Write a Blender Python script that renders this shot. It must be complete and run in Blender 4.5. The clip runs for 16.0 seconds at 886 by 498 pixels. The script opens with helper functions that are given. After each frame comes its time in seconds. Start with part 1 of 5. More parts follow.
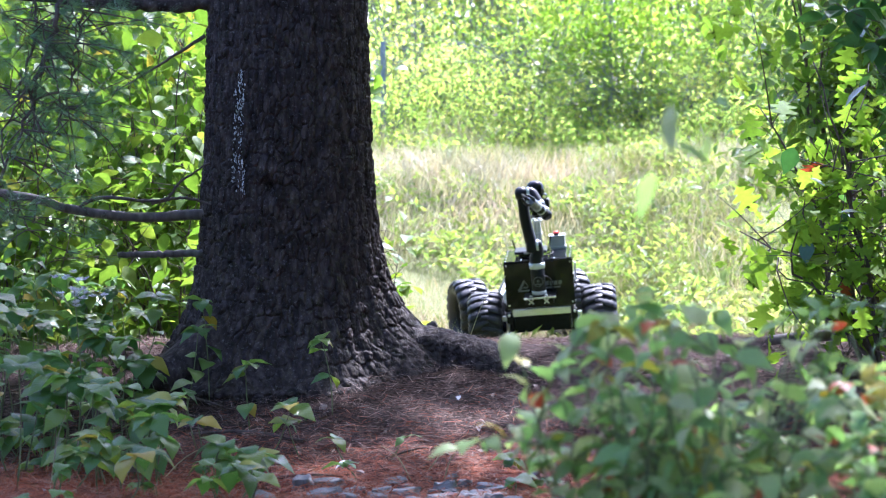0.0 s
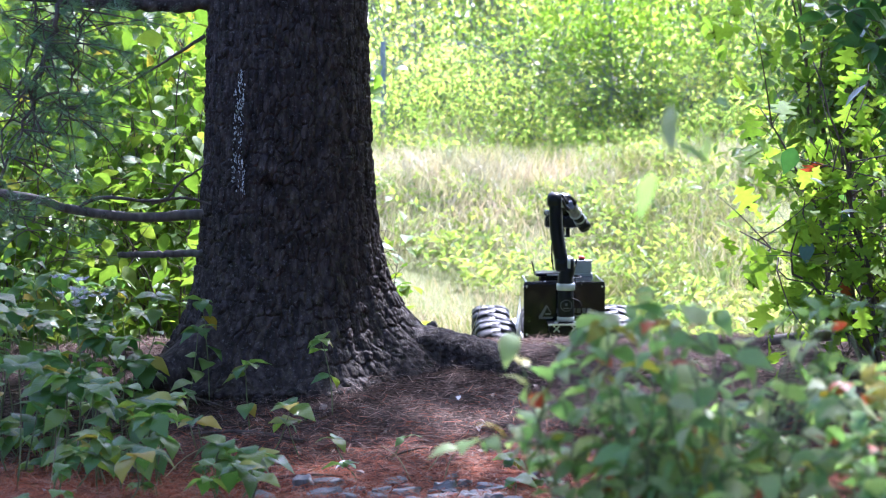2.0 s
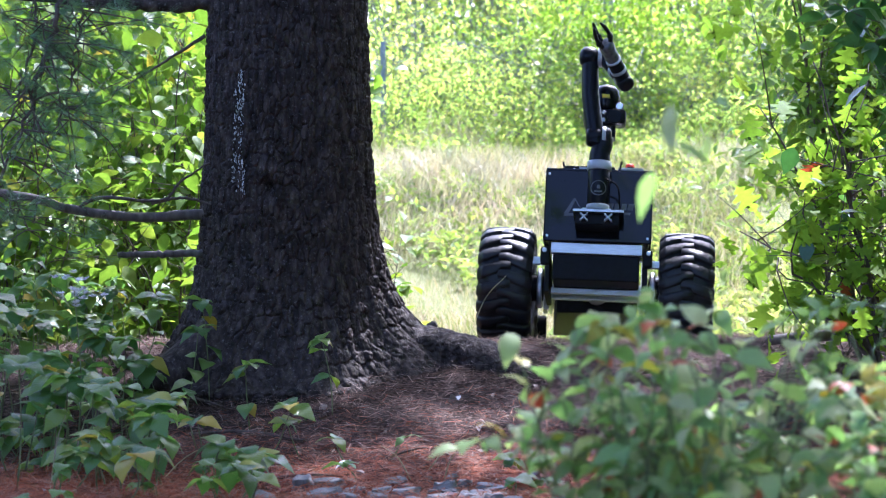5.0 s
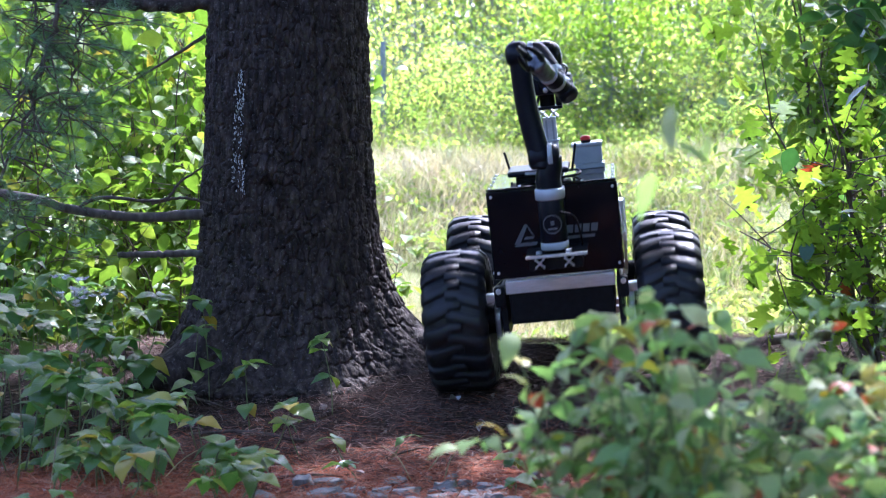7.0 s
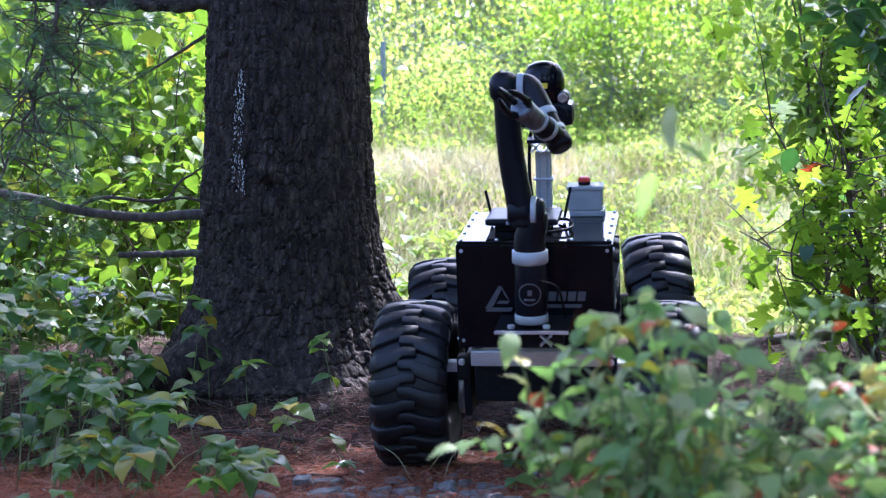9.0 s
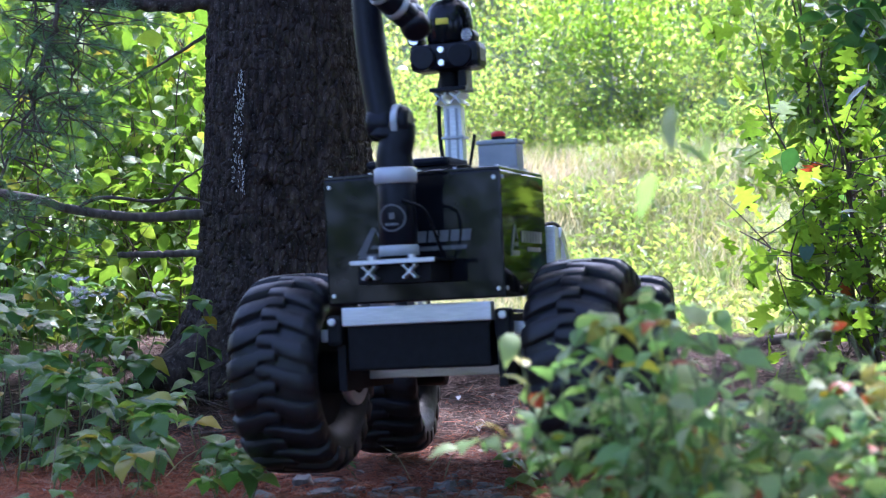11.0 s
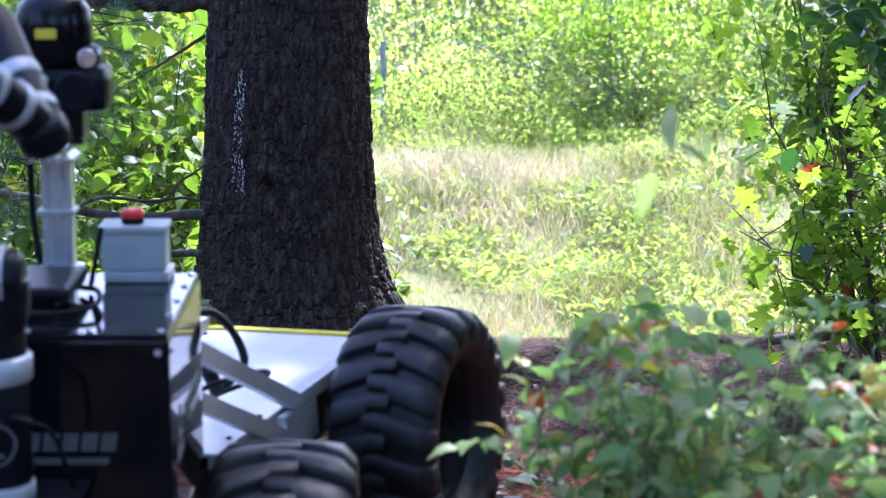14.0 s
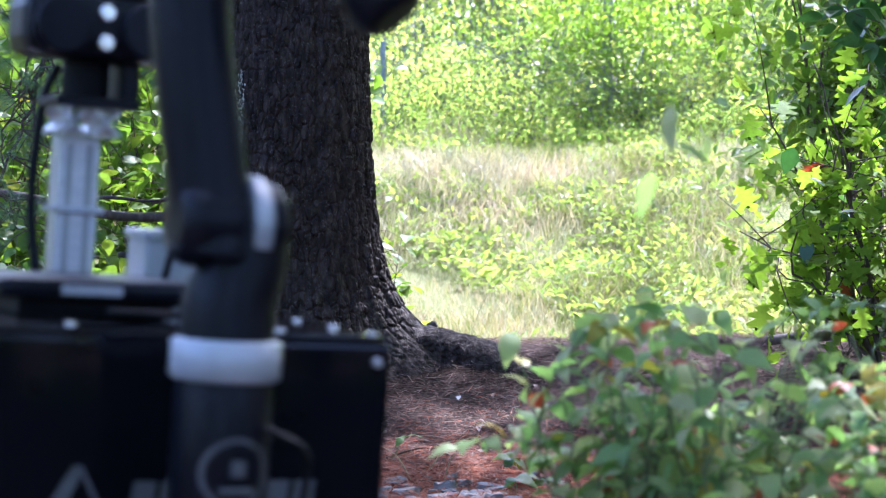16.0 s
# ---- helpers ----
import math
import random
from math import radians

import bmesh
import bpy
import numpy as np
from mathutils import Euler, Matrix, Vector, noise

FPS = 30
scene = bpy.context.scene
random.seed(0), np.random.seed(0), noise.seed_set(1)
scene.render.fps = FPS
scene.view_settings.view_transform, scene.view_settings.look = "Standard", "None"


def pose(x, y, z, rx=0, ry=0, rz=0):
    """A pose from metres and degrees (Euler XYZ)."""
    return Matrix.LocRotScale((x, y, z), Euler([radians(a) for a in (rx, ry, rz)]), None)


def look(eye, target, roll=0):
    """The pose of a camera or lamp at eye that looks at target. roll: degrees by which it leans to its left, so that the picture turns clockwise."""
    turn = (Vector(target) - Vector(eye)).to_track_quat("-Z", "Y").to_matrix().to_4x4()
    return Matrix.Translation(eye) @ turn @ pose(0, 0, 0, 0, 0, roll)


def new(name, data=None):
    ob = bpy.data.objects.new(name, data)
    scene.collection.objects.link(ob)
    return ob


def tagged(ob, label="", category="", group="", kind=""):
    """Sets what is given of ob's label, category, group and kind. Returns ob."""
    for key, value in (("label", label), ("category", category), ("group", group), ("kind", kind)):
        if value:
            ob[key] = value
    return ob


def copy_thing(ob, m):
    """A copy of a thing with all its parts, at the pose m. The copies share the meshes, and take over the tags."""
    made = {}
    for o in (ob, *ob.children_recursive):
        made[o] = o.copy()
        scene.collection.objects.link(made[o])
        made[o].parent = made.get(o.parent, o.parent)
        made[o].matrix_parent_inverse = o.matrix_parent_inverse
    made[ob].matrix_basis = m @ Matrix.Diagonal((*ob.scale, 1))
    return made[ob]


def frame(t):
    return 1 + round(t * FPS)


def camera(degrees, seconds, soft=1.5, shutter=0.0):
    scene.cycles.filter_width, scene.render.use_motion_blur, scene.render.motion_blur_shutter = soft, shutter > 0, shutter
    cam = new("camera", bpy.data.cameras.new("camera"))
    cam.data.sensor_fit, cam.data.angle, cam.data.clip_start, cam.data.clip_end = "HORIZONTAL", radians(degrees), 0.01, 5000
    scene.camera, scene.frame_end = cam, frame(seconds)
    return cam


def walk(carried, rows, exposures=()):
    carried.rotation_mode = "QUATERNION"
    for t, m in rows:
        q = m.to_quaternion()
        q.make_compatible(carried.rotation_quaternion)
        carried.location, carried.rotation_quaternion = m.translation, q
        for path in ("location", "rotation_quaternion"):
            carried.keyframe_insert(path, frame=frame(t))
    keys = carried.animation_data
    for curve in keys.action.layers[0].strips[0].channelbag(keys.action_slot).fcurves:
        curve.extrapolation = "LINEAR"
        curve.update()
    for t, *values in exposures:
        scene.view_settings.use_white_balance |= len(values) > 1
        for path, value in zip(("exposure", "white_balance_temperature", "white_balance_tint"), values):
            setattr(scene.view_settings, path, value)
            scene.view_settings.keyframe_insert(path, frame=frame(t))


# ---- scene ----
cam = camera(26.7, 16.0, soft=1.15, shutter=0.5)
EYE = 1.12
walk(cam, [(0.0, pose(0, 0, EYE, 86, 0, 0)), (16.0, pose(0, 0, EYE, 86, 0, 0))],
     exposures=[(0.0, 2.52, 5200, 26), (16.0, 2.52, 5200, 26)])
cam.data.dof.use_dof = True
cam.data.dof.focus_distance = 7.8
cam.data.dof.aperture_fstop = 5.4

# ---- light ----
SUN_UP, SUN_TURN = 56.0, 28.0     # degrees above the horizon; clockwise from straight ahead
world = bpy.data.worlds.new("sky")
scene.world = world
world.use_nodes = True
wn = world.node_tree.nodes
sky = wn.new("ShaderNodeTexSky")
sky.sky_type = 'NISHITA'
sky.sun_disc = False
sky.dust_density = 3.5
sky.ozone_density = 0.4
sky.air_density = 0.8
sky.sun_elevation = radians(SUN_UP)
sky.sun_rotation = radians(SUN_TURN)
world.node_tree.links.new(sky.outputs[0], wn["Background"].inputs[0])
wn["Background"].inputs[1].default_value = 0.15
sun_data = bpy.data.lights.new("sun", 'SUN')
sun_data.energy = 3.0
sun_data.angle = radians(0.5)
sun_data.color = (1.0, 0.95, 0.86)
sun = new("sun", sun_data)
sun_way = Vector((math.sin(radians(SUN_TURN)) * math.cos(radians(SUN_UP)),
                  math.cos(radians(SUN_TURN)) * math.cos(radians(SUN_UP)), math.sin(radians(SUN_UP))))
sun.matrix_basis = look(sun_way * 60, (0, 0, 0))


# ---- materials ----
def shader(name):
    m = bpy.data.materials.new(name)
    m.use_nodes = True
    t = m.node_tree
    return m, t, t.nodes["Principled BSDF"], t.links.new


def noise_node(t, scale, detail=4.0, stretch=None, coords="Object"):
    n = t.nodes.new("ShaderNodeTexNoise")
    n.inputs["Scale"].default_value = scale
    n.inputs["Detail"].default_value = detail
    c = t.nodes.new("ShaderNodeTexCoord")
    if stretch:
        mp = t.nodes.new("ShaderNodeMapping")
        mp.inputs["Scale"].default_value = stretch
        t.links.new(c.outputs[coords], mp.inputs[0])
        t.links.new(mp.outputs[0], n.inputs[0])
    else:
        t.links.new(c.outputs[coords], n.inputs[0])
    return n


def ramp(t, src, stops):
    r = t.nodes.new("ShaderNodeValToRGB")
    e = r.color_ramp.elements
    while len(e) < len(stops):
        e.new(0.5)
    for k, (p, c) in zip(e, stops):
        k.position, k.color = p, (*c, 1)
    t.links.new(src, r.inputs[0])
    return r


def bump(t, src, b, strength, dist):
    n = t.nodes.new("ShaderNodeBump")
    n.inputs["Strength"].default_value = strength
    n.inputs["Distance"].default_value = dist
    t.links.new(src, n.inputs["Height"])
    t.links.new(n.outputs[0], b.inputs["Normal"])


def solid(name, dark, light, rough=0.5, metal=0.0, scale=30.0, relief=0.2, stretch=None, dist=0.002, coat=0.0, gloss=0.5):
    """A surface whose colour wanders between two tones, with fine relief."""
    m, t, b, link = shader(name)
    n = noise_node(t, scale, 6.0, stretch)
    link(ramp(t, n.outputs[0], [(0.3, dark), (0.7, light)]).outputs[0], b.inputs["Base Color"])
    b.inputs["Roughness"].default_value = rough
    b.inputs["Metallic"].default_value = metal
    b.inputs["Coat Weight"].default_value = coat
    b.inputs["Specular IOR Level"].default_value = gloss
    n2 = noise_node(t, scale * 5, 4.0, stretch)
    bump(t, n2.outputs[0], b, relief, dist)
    return m


def leafy(name, tones, through_tint, share=0.45, rough=0.45, gloss=0.4, veins=False, drift=0.0):
    """Leaves: each one its own tone, light passes through them; drift: how far whole clumps differ."""
    m, t, b, link = shader(name)
    g = t.nodes.new("ShaderNodeNewGeometry")
    oi = t.nodes.new("ShaderNodeObjectInfo")
    add = t.nodes.new("ShaderNodeMath")
    add.operation = 'ADD'
    fr = t.nodes.new("ShaderNodeMath")
    fr.operation = 'FRACT'
    link(g.outputs["Random Per Island"], add.inputs[0])
    link(oi.outputs["Random"], add.inputs[1])
    link(add.outputs[0], fr.inputs[0])
    k = len(tones)
    c = ramp(t, fr.outputs[0], [((i + 0.5) / k, tn) for i, tn in enumerate(tones)])
    n = noise_node(t, 60.0, 3.0)
    mix = t.nodes.new("ShaderNodeMix")
    mix.data_type, mix.blend_type = 'RGBA', 'MULTIPLY'
    mix.inputs[0].default_value = 0.35
    link(c.outputs[0], mix.inputs[6])
    link(ramp(t, n.outputs[0], [(0.35, (0.55, 0.55, 0.5)), (0.65, (1, 1, 1))]).outputs[0], mix.inputs[7])
    if drift:
        clump = t.nodes.new("ShaderNodeTexNoise")
        clump.inputs["Scale"].default_value = 0.9
        clump.inputs["Detail"].default_value = 3.0
        link(g.outputs["Position"], clump.inputs[0])
        lo = 1.0 - drift
        patch = t.nodes.new("ShaderNodeMix")
        patch.data_type, patch.blend_type = 'RGBA', 'MULTIPLY'
        patch.inputs[0].default_value = 1.0
        link(mix.outputs[2], patch.inputs[6])
        link(ramp(t, clump.outputs[0], [(0.36, (lo, lo, lo * 0.9)), (0.5, (0.95, 1.0, 0.9)), (0.64, (1.12, 1.0, 1.05))]).outputs[0], patch.inputs[7])
        mix = patch
    link(mix.outputs[2], b.inputs["Base Color"])
    b.inputs["Roughness"].default_value = rough
    b.inputs["Specular IOR Level"].default_value = gloss
    if veins:
        tc = t.nodes.new("ShaderNodeTexCoord")
        sp = t.nodes.new("ShaderNodeSeparateXYZ")
        link(tc.outputs["Object"], sp.inputs[0])

        def calc(op, a, v):
            q = t.nodes.new("ShaderNodeMath")
            q.operation = op
            link(a, q.inputs[0])
            if isinstance(v, float):
                q.inputs[1].default_value = v
            elif v is not None:
                link(v, q.inputs[1])
            return q.outputs[0]
        side = calc('MULTIPLY', calc('ABSOLUTE', sp.outputs[0], None), 45.0)
        wave = calc('SINE', calc('SUBTRACT', calc('MULTIPLY', sp.outputs[1], 52.0), side), None)
        rib = calc('POWER', calc('MULTIPLY_ADD', wave, 0.5), 3.0)
        rib.node.inputs[0].links[0].from_node.inputs[2].default_value = 0.5
        bump(t, rib, b, 0.18, 0.008)
    tr = t.nodes.new("ShaderNodeBsdfTranslucent")
    tint = t.nodes.new("ShaderNodeMix")
    tint.data_type, tint.blend_type = 'RGBA', 'MULTIPLY'
    tint.inputs[0].default_value = 1.0
    link(mix.outputs[2], tint.inputs[6])
    tint.inputs[7].default_value = (*through_tint, 1)
    link(tint.outputs[2], tr.inputs[0])
    ms = t.nodes.new("ShaderNodeMixShader")
    ms.inputs[0].default_value = share
    link(b.outputs[0], ms.inputs[1])
    link(tr.outputs[0], ms.inputs[2])
    link(ms.outputs[0], t.nodes["Material Output"].inputs[0])
    return m


BUSH_LEAF = leafy("bush_leaf", [(0.085, 0.17, 0.022), (0.12, 0.22, 0.03), (0.1, 0.19, 0.026), (0.17, 0.25, 0.04)], (1.8, 1.7, 0.8), 0.5)
OAK_LEAF = leafy("oak_leaf", [(0.15, 0.27, 0.03), (0.2, 0.32, 0.038), (0.17, 0.29, 0.03), (0.24, 0.34, 0.05)], (1.75, 1.75, 0.8), 0.56, 0.6, 0.2)
DARK_LEAF = leafy("dark_leaf", [(0.035, 0.1, 0.035), (0.055, 0.13, 0.045), (0.075, 0.16, 0.05)], (1.6, 1.8, 0.8), 0.36, 0.34, 0.5)
HERB_LEAF = leafy("herb_leaf", [(0.065, 0.16, 0.045), (0.1, 0.21, 0.055), (0.14, 0.25, 0.055), (0.075, 0.18, 0.06), (0.2, 0.29, 0.06)], (1.7, 1.7, 0.8), 0.45, 0.3, 0.5, True)
YELLOW_LEAF = leafy("yellow_leaf", [(0.36, 0.33, 0.06), (0.42, 0.34, 0.05), (0.3, 0.34, 0.06)], (1.3, 1.2, 0.6), 0.4)
RED_LEAF = leafy("red_leaf", [(0.4, 0.09, 0.04), (0.45, 0.14, 0.05)], (1.3, 0.9, 0.6), 0.4)
NEAR_LEAF = leafy("near_leaf", [(0.16, 0.29, 0.1), (0.22, 0.36, 0.125), (0.3, 0.42, 0.15), (0.42, 0.46, 0.25)], (1.6, 1.6, 1.0), 0.5, 0.45, 0.4, True)
SUN_LEAF = leafy("sunny_leaf", [(0.25, 0.37, 0.085), (0.33, 0.43, 0.095), (0.21, 0.34, 0.08), (0.37, 0.45, 0.115), (0.42, 0.43, 0.13)], (1.7, 1.7, 1.3), 0.66, 0.5, 0.25, False, 0.3)
GRASS = leafy("meadow_grass", [(0.21, 0.25, 0.08), (0.29, 0.29, 0.12), (0.16, 0.23, 0.06), (0.36, 0.33, 0.18)], (1.4, 1.35, 0.9), 0.4, 0.5, 0.3, False, 0.3)
STRAW = leafy("dry_grass", [(0.5, 0.46, 0.3), (0.58, 0.53, 0.37), (0.42, 0.37, 0.24)], (1.1, 1.05, 0.9), 0.3, 0.5, 0.3, False, 0.3)
WEED = leafy("meadow_weed", [(0.19, 0.285, 0.06), (0.27, 0.35, 0.075), (0.15, 0.245, 0.055), (0.33, 0.38, 0.1)], (1.5, 1.5, 1.0), 0.5, 0.5, 0.3, False, 0.3)
NEEDLE = leafy("pine_needle", [(0.1, 0.19, 0.1), (0.15, 0.26, 0.14), (0.2, 0.31, 0.18)], (1.3, 1.5, 1.0), 0.3)
LITTER = leafy("fallen_needle", [(0.31, 0.085, 0.04), (0.4, 0.125, 0.06), (0.12, 0.034, 0.02), (0.48, 0.21, 0.125), (0.35, 0.21, 0.15)], (1, 1, 1), 0.1, 0.85, 0.1)
PALE_LITTER = leafy("weathered_shaded_needle", [(0.1, 0.058, 0.045), (0.17, 0.11, 0.088), (0.04, 0.024, 0.018), (0.33, 0.25, 0.21)], (1, 1, 1), 0.1, 0.85, 0.1)
PETAL = leafy("petal", [(0.75, 0.72, 0.8), (0.82, 0.8, 0.86)], (1, 1, 1), 0.4)
TWIG = solid("twig_bark", (0.05, 0.035, 0.028), (0.12, 0.09, 0.075), 0.8, 0, 40, 0.5)
GREY_TWIG = solid("grey_dead_wood", (0.055, 0.045, 0.04), (0.15, 0.125, 0.11), 0.8, 0, 40, 0.5, (1, 1, 0.3))
PALE_TRUNK = solid("pale_sapling_bark", (0.12, 0.14, 0.11), (0.22, 0.25, 0.19), 0.8, 0, 20, 0.4)
GREEN_STEM = solid("green_stem", (0.1, 0.14, 0.05), (0.18, 0.2, 0.08), 0.6, 0, 40, 0.2)
STONE = solid("slate", (0.075, 0.073, 0.07), (0.19, 0.185, 0.18), 0.55, 0, 25, 0.6, None, 0.006)
POST = solid("galvanised_post", (0.12, 0.15, 0.15), (0.2, 0.24, 0.24), 0.5, 0.4, 20, 0.2)


def bark_material():
    m, t, b, link = shader("pine_bark")
    n = noise_node(t, 34.0, 8.0, (1, 1, 0.4))
    c = ramp(t, n.outputs[0], [(0.33, (0.012, 0.008, 0.007)), (0.5, (0.034, 0.024, 0.02)), (0.7, (0.085, 0.064, 0.055))])
    n3 = noise_node(t, 90.0, 3.0)
    fleck = ramp(t, n3.outputs[0], [(0.6, (0, 0, 0)), (0.72, (0.08, 0.075, 0.07))])
    add = t.nodes.new("ShaderNodeMix")
    add.data_type, add.blend_type = 'RGBA', 'ADD'
    add.inputs[0].default_value = 1.0
    link(c.outputs[0], add.inputs[6])
    link(fleck.outputs[0], add.inputs[7])
    link(add.outputs[2], b.inputs["Base Color"])
    b.inputs["Roughness"].default_value = 0.7
    b.inputs["Specular IOR Level"].default_value = 0.25
    n2 = noise_node(t, 55.0, 6.0, (1, 1, 0.5))
    bump(t, n2.outputs[0], b, 0.8, 0.012)
    return m


BARK = bark_material()


def ground_material():
    """Red needle litter under the trees, grey trodden needles on the hump, darkened in place of shade, grass turf
    beyond it.
    """
    m, t, b, link = shader("forest_floor_and_meadow")
    geo = t.nodes.new("ShaderNodeNewGeometry")
    sep = t.nodes.new("ShaderNodeSeparateXYZ")
    link(geo.outputs["Position"], sep.inputs[0])
    fine = noise_node(t, 55.0, 8.0)
    big = noise_node(t, 2.2, 4.0)
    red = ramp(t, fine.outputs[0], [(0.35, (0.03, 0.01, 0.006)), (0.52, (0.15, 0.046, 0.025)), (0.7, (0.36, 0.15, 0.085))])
    # grey of trodden needles, its tone also lowered where shade is missing
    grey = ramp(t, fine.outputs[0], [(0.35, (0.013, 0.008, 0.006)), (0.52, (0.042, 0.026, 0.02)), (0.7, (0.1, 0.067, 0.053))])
    turf = ramp(t, fine.outputs[0], [(0.3, (0.06, 0.08, 0.025)), (0.55, (0.15, 0.16, 0.06)), (0.75, (0.27, 0.25, 0.14))])

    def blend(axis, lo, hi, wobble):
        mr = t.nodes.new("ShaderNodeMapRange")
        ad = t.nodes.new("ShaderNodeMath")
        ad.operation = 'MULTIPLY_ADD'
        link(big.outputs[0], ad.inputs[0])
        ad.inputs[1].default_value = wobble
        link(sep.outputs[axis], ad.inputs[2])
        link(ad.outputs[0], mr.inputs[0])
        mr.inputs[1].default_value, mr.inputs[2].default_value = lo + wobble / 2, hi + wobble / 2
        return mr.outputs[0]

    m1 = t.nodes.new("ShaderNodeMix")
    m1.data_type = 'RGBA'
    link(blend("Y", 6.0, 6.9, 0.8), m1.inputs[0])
    # close to the camera the red floor turns dark grey, standing in for shade
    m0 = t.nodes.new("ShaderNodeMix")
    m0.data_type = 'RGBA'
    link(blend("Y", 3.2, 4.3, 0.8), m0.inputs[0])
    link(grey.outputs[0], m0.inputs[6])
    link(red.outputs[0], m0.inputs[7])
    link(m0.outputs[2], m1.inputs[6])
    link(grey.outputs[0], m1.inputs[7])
    m2 = t.nodes.new("ShaderNodeMix")
    m2.data_type = 'RGBA'
    link(blend("Y", 9.3, 10.2, 0.6), m2.inputs[0])
    link(m1.outputs[2], m2.inputs[6])
    link(turf.outputs[0], m2.inputs[7])
    link(m2.outputs[2], b.inputs["Base Color"])
    b.inputs["Roughness"].default_value = 0.9
    b.inputs["Specular IOR Level"].default_value = 0.15
    bump(t, fine.outputs[0], b, 0.8, 0.015)
    return m


GROUND = ground_material()
BLACK = solid("gloss_black_panel", (0.004, 0.0045, 0.007), (0.006, 0.007, 0.01), 0.05, 0, 6, 0.02, None, 0.0005, 0.0, 0.21)
SATIN = solid("satin_black_plastic", (0.004, 0.0048, 0.009), (0.006, 0.0075, 0.014), 0.36, 0, 60, 0.1, None, 0.002, 0.0, 0.2)
MATT = solid("matt_black_metal", (0.004, 0.0046, 0.006), (0.008, 0.009, 0.012), 0.55, 0.0, 40, 0.2, None, 0.002, 0.0, 0.16)
RUBBER = solid("dusty_tyre_rubber", (0.004, 0.0045, 0.006), (0.012, 0.013, 0.017), 0.46, 0, 12, 0.5, None, 0.003, 0.0, 0.4)
ALU = solid("brushed_aluminium", (0.52, 0.54, 0.57), (0.7, 0.72, 0.75), 0.38, 0.7, 25, 0.1, (1, 12, 12))
DECK = solid("bare_metal_plate", (0.62, 0.63, 0.64), (0.74, 0.74, 0.74), 0.4, 0.25, 8, 0.1)
LID = solid("gloss_black_lid", (0.006, 0.0065, 0.008), (0.01, 0.011, 0.013), 0.07, 0, 6, 0.02, None, 0.0005, 0.0, 0.36)
GREY = solid("grey_enclosure", (0.3, 0.33, 0.35), (0.38, 0.41, 0.43), 0.5, 0, 20, 0.1)
RING = solid("pale_grey_ring", (0.36, 0.39, 0.43), (0.46, 0.49, 0.53), 0.35, 0.1, 20, 0.05)
PRINT = solid("pale_print", (0.075, 0.08, 0.09), (0.11, 0.12, 0.13), 0.5, 0, 30, 0.05)
RED = solid("red_button", (0.55, 0.02, 0.02), (0.7, 0.04, 0.03), 0.4, 0, 20, 0.05)
YELLOW = solid("yellow_label", (0.65, 0.5, 0.02), (0.75, 0.6, 0.04), 0.5, 0, 20, 0.05)
GLASS = solid("dark_lens", (0.01, 0.01, 0.015), (0.015, 0.015, 0.03), 0.03, 0, 5, 0.0, None, 0.0005, 1.0)
PALM = solid("dull_silver_palm", (0.1, 0.105, 0.12), (0.24, 0.25, 0.28), 0.3, 0.6, 45, 0.1)
LAMP = solid("lamp_reflector", (0.6, 0.6, 0.62), (0.8, 0.8, 0.8), 0.15, 0.8, 10, 0.05)


# ---- mesh helpers ----
def part(name, bm, material, parent=None, label=""):
    """Links a bmesh, or a mesh, as one object under a thing or a part."""
    if isinstance(bm, bpy.types.Mesh):
        me = bm
    else:
        me = bpy.data.meshes.new(name)
        bm.to_mesh(me)
        bm.free()
    if not me.materials:
        me.materials.append(material)
    ob = new(name, me)
    ob.parent = parent
    if label:
        tagged(ob, label)
    return ob


def mesh_of(name, verts, tris, smooth=False):
    """A mesh from arrays of corners and triangles (or quads)."""
    verts, tris = np.asarray(verts, np.float32), np.asarray(tris, np.int32)
    k = tris.shape[1]
    me = bpy.data.meshes.new(name)
    me.vertices.add(len(verts))
    me.vertices.foreach_set("co", verts.ravel())
    me.loops.add(tris.size)
    me.loops.foreach_set("vertex_index", tris.ravel())
    me.polygons.add(len(tris))
    me.polygons.foreach_set("loop_start", np.arange(0, tris.size, k, dtype=np.int32))
    me.polygons.foreach_set("loop_total", np.full(len(tris), k, np.int32))
    if smooth:
        me.polygons.foreach_set("use_smooth", np.ones(len(tris), bool))
    me.update(calc_edges=True)
    return me


def bevelled(bm, width, segments=2):
    if width > 0:
        bmesh.ops.bevel(bm, geom=[e for e in bm.edges if e.calc_face_angle(0) > 0.5], offset=width, segments=segments, affect='EDGES', profile=0.6)
    return bm


def block(x0, x1, y0, y1, z0, z1, bevel=0.004, bm=None):
    bm = bm or bmesh.new()
    r = bmesh.ops.create_cube(bm, size=1)
    for q in r["verts"]:
        q.co = ((x0 + x1) / 2 + q.co.x * (x1 - x0), (y0 + y1) / 2 + q.co.y * (y1 - y0), (z0 + z1) / 2 + q.co.z * (z1 - z0))
    return bevelled(bm, bevel)


def lathe(profile, m=None, n=32):
    """Turns (radius, height) pairs round z; m places the result."""
    bm = bmesh.new()
    rings = []
    for r, z in profile:
        rings.append([bm.verts.new((r * math.cos(a), r * math.sin(a), z)) for a in (2 * math.pi * i / n for i in range(n))])
    for a, b in zip(rings, rings[1:]):
        for i in range(n):
            bm.faces.new((a[i], a[(i + 1) % n], b[(i + 1) % n], b[i])).smooth = True
    bm.faces.new(rings[0][::-1])
    bm.faces.new(rings[-1])
    if m is not None:
        bm.transform(m)
    return bm


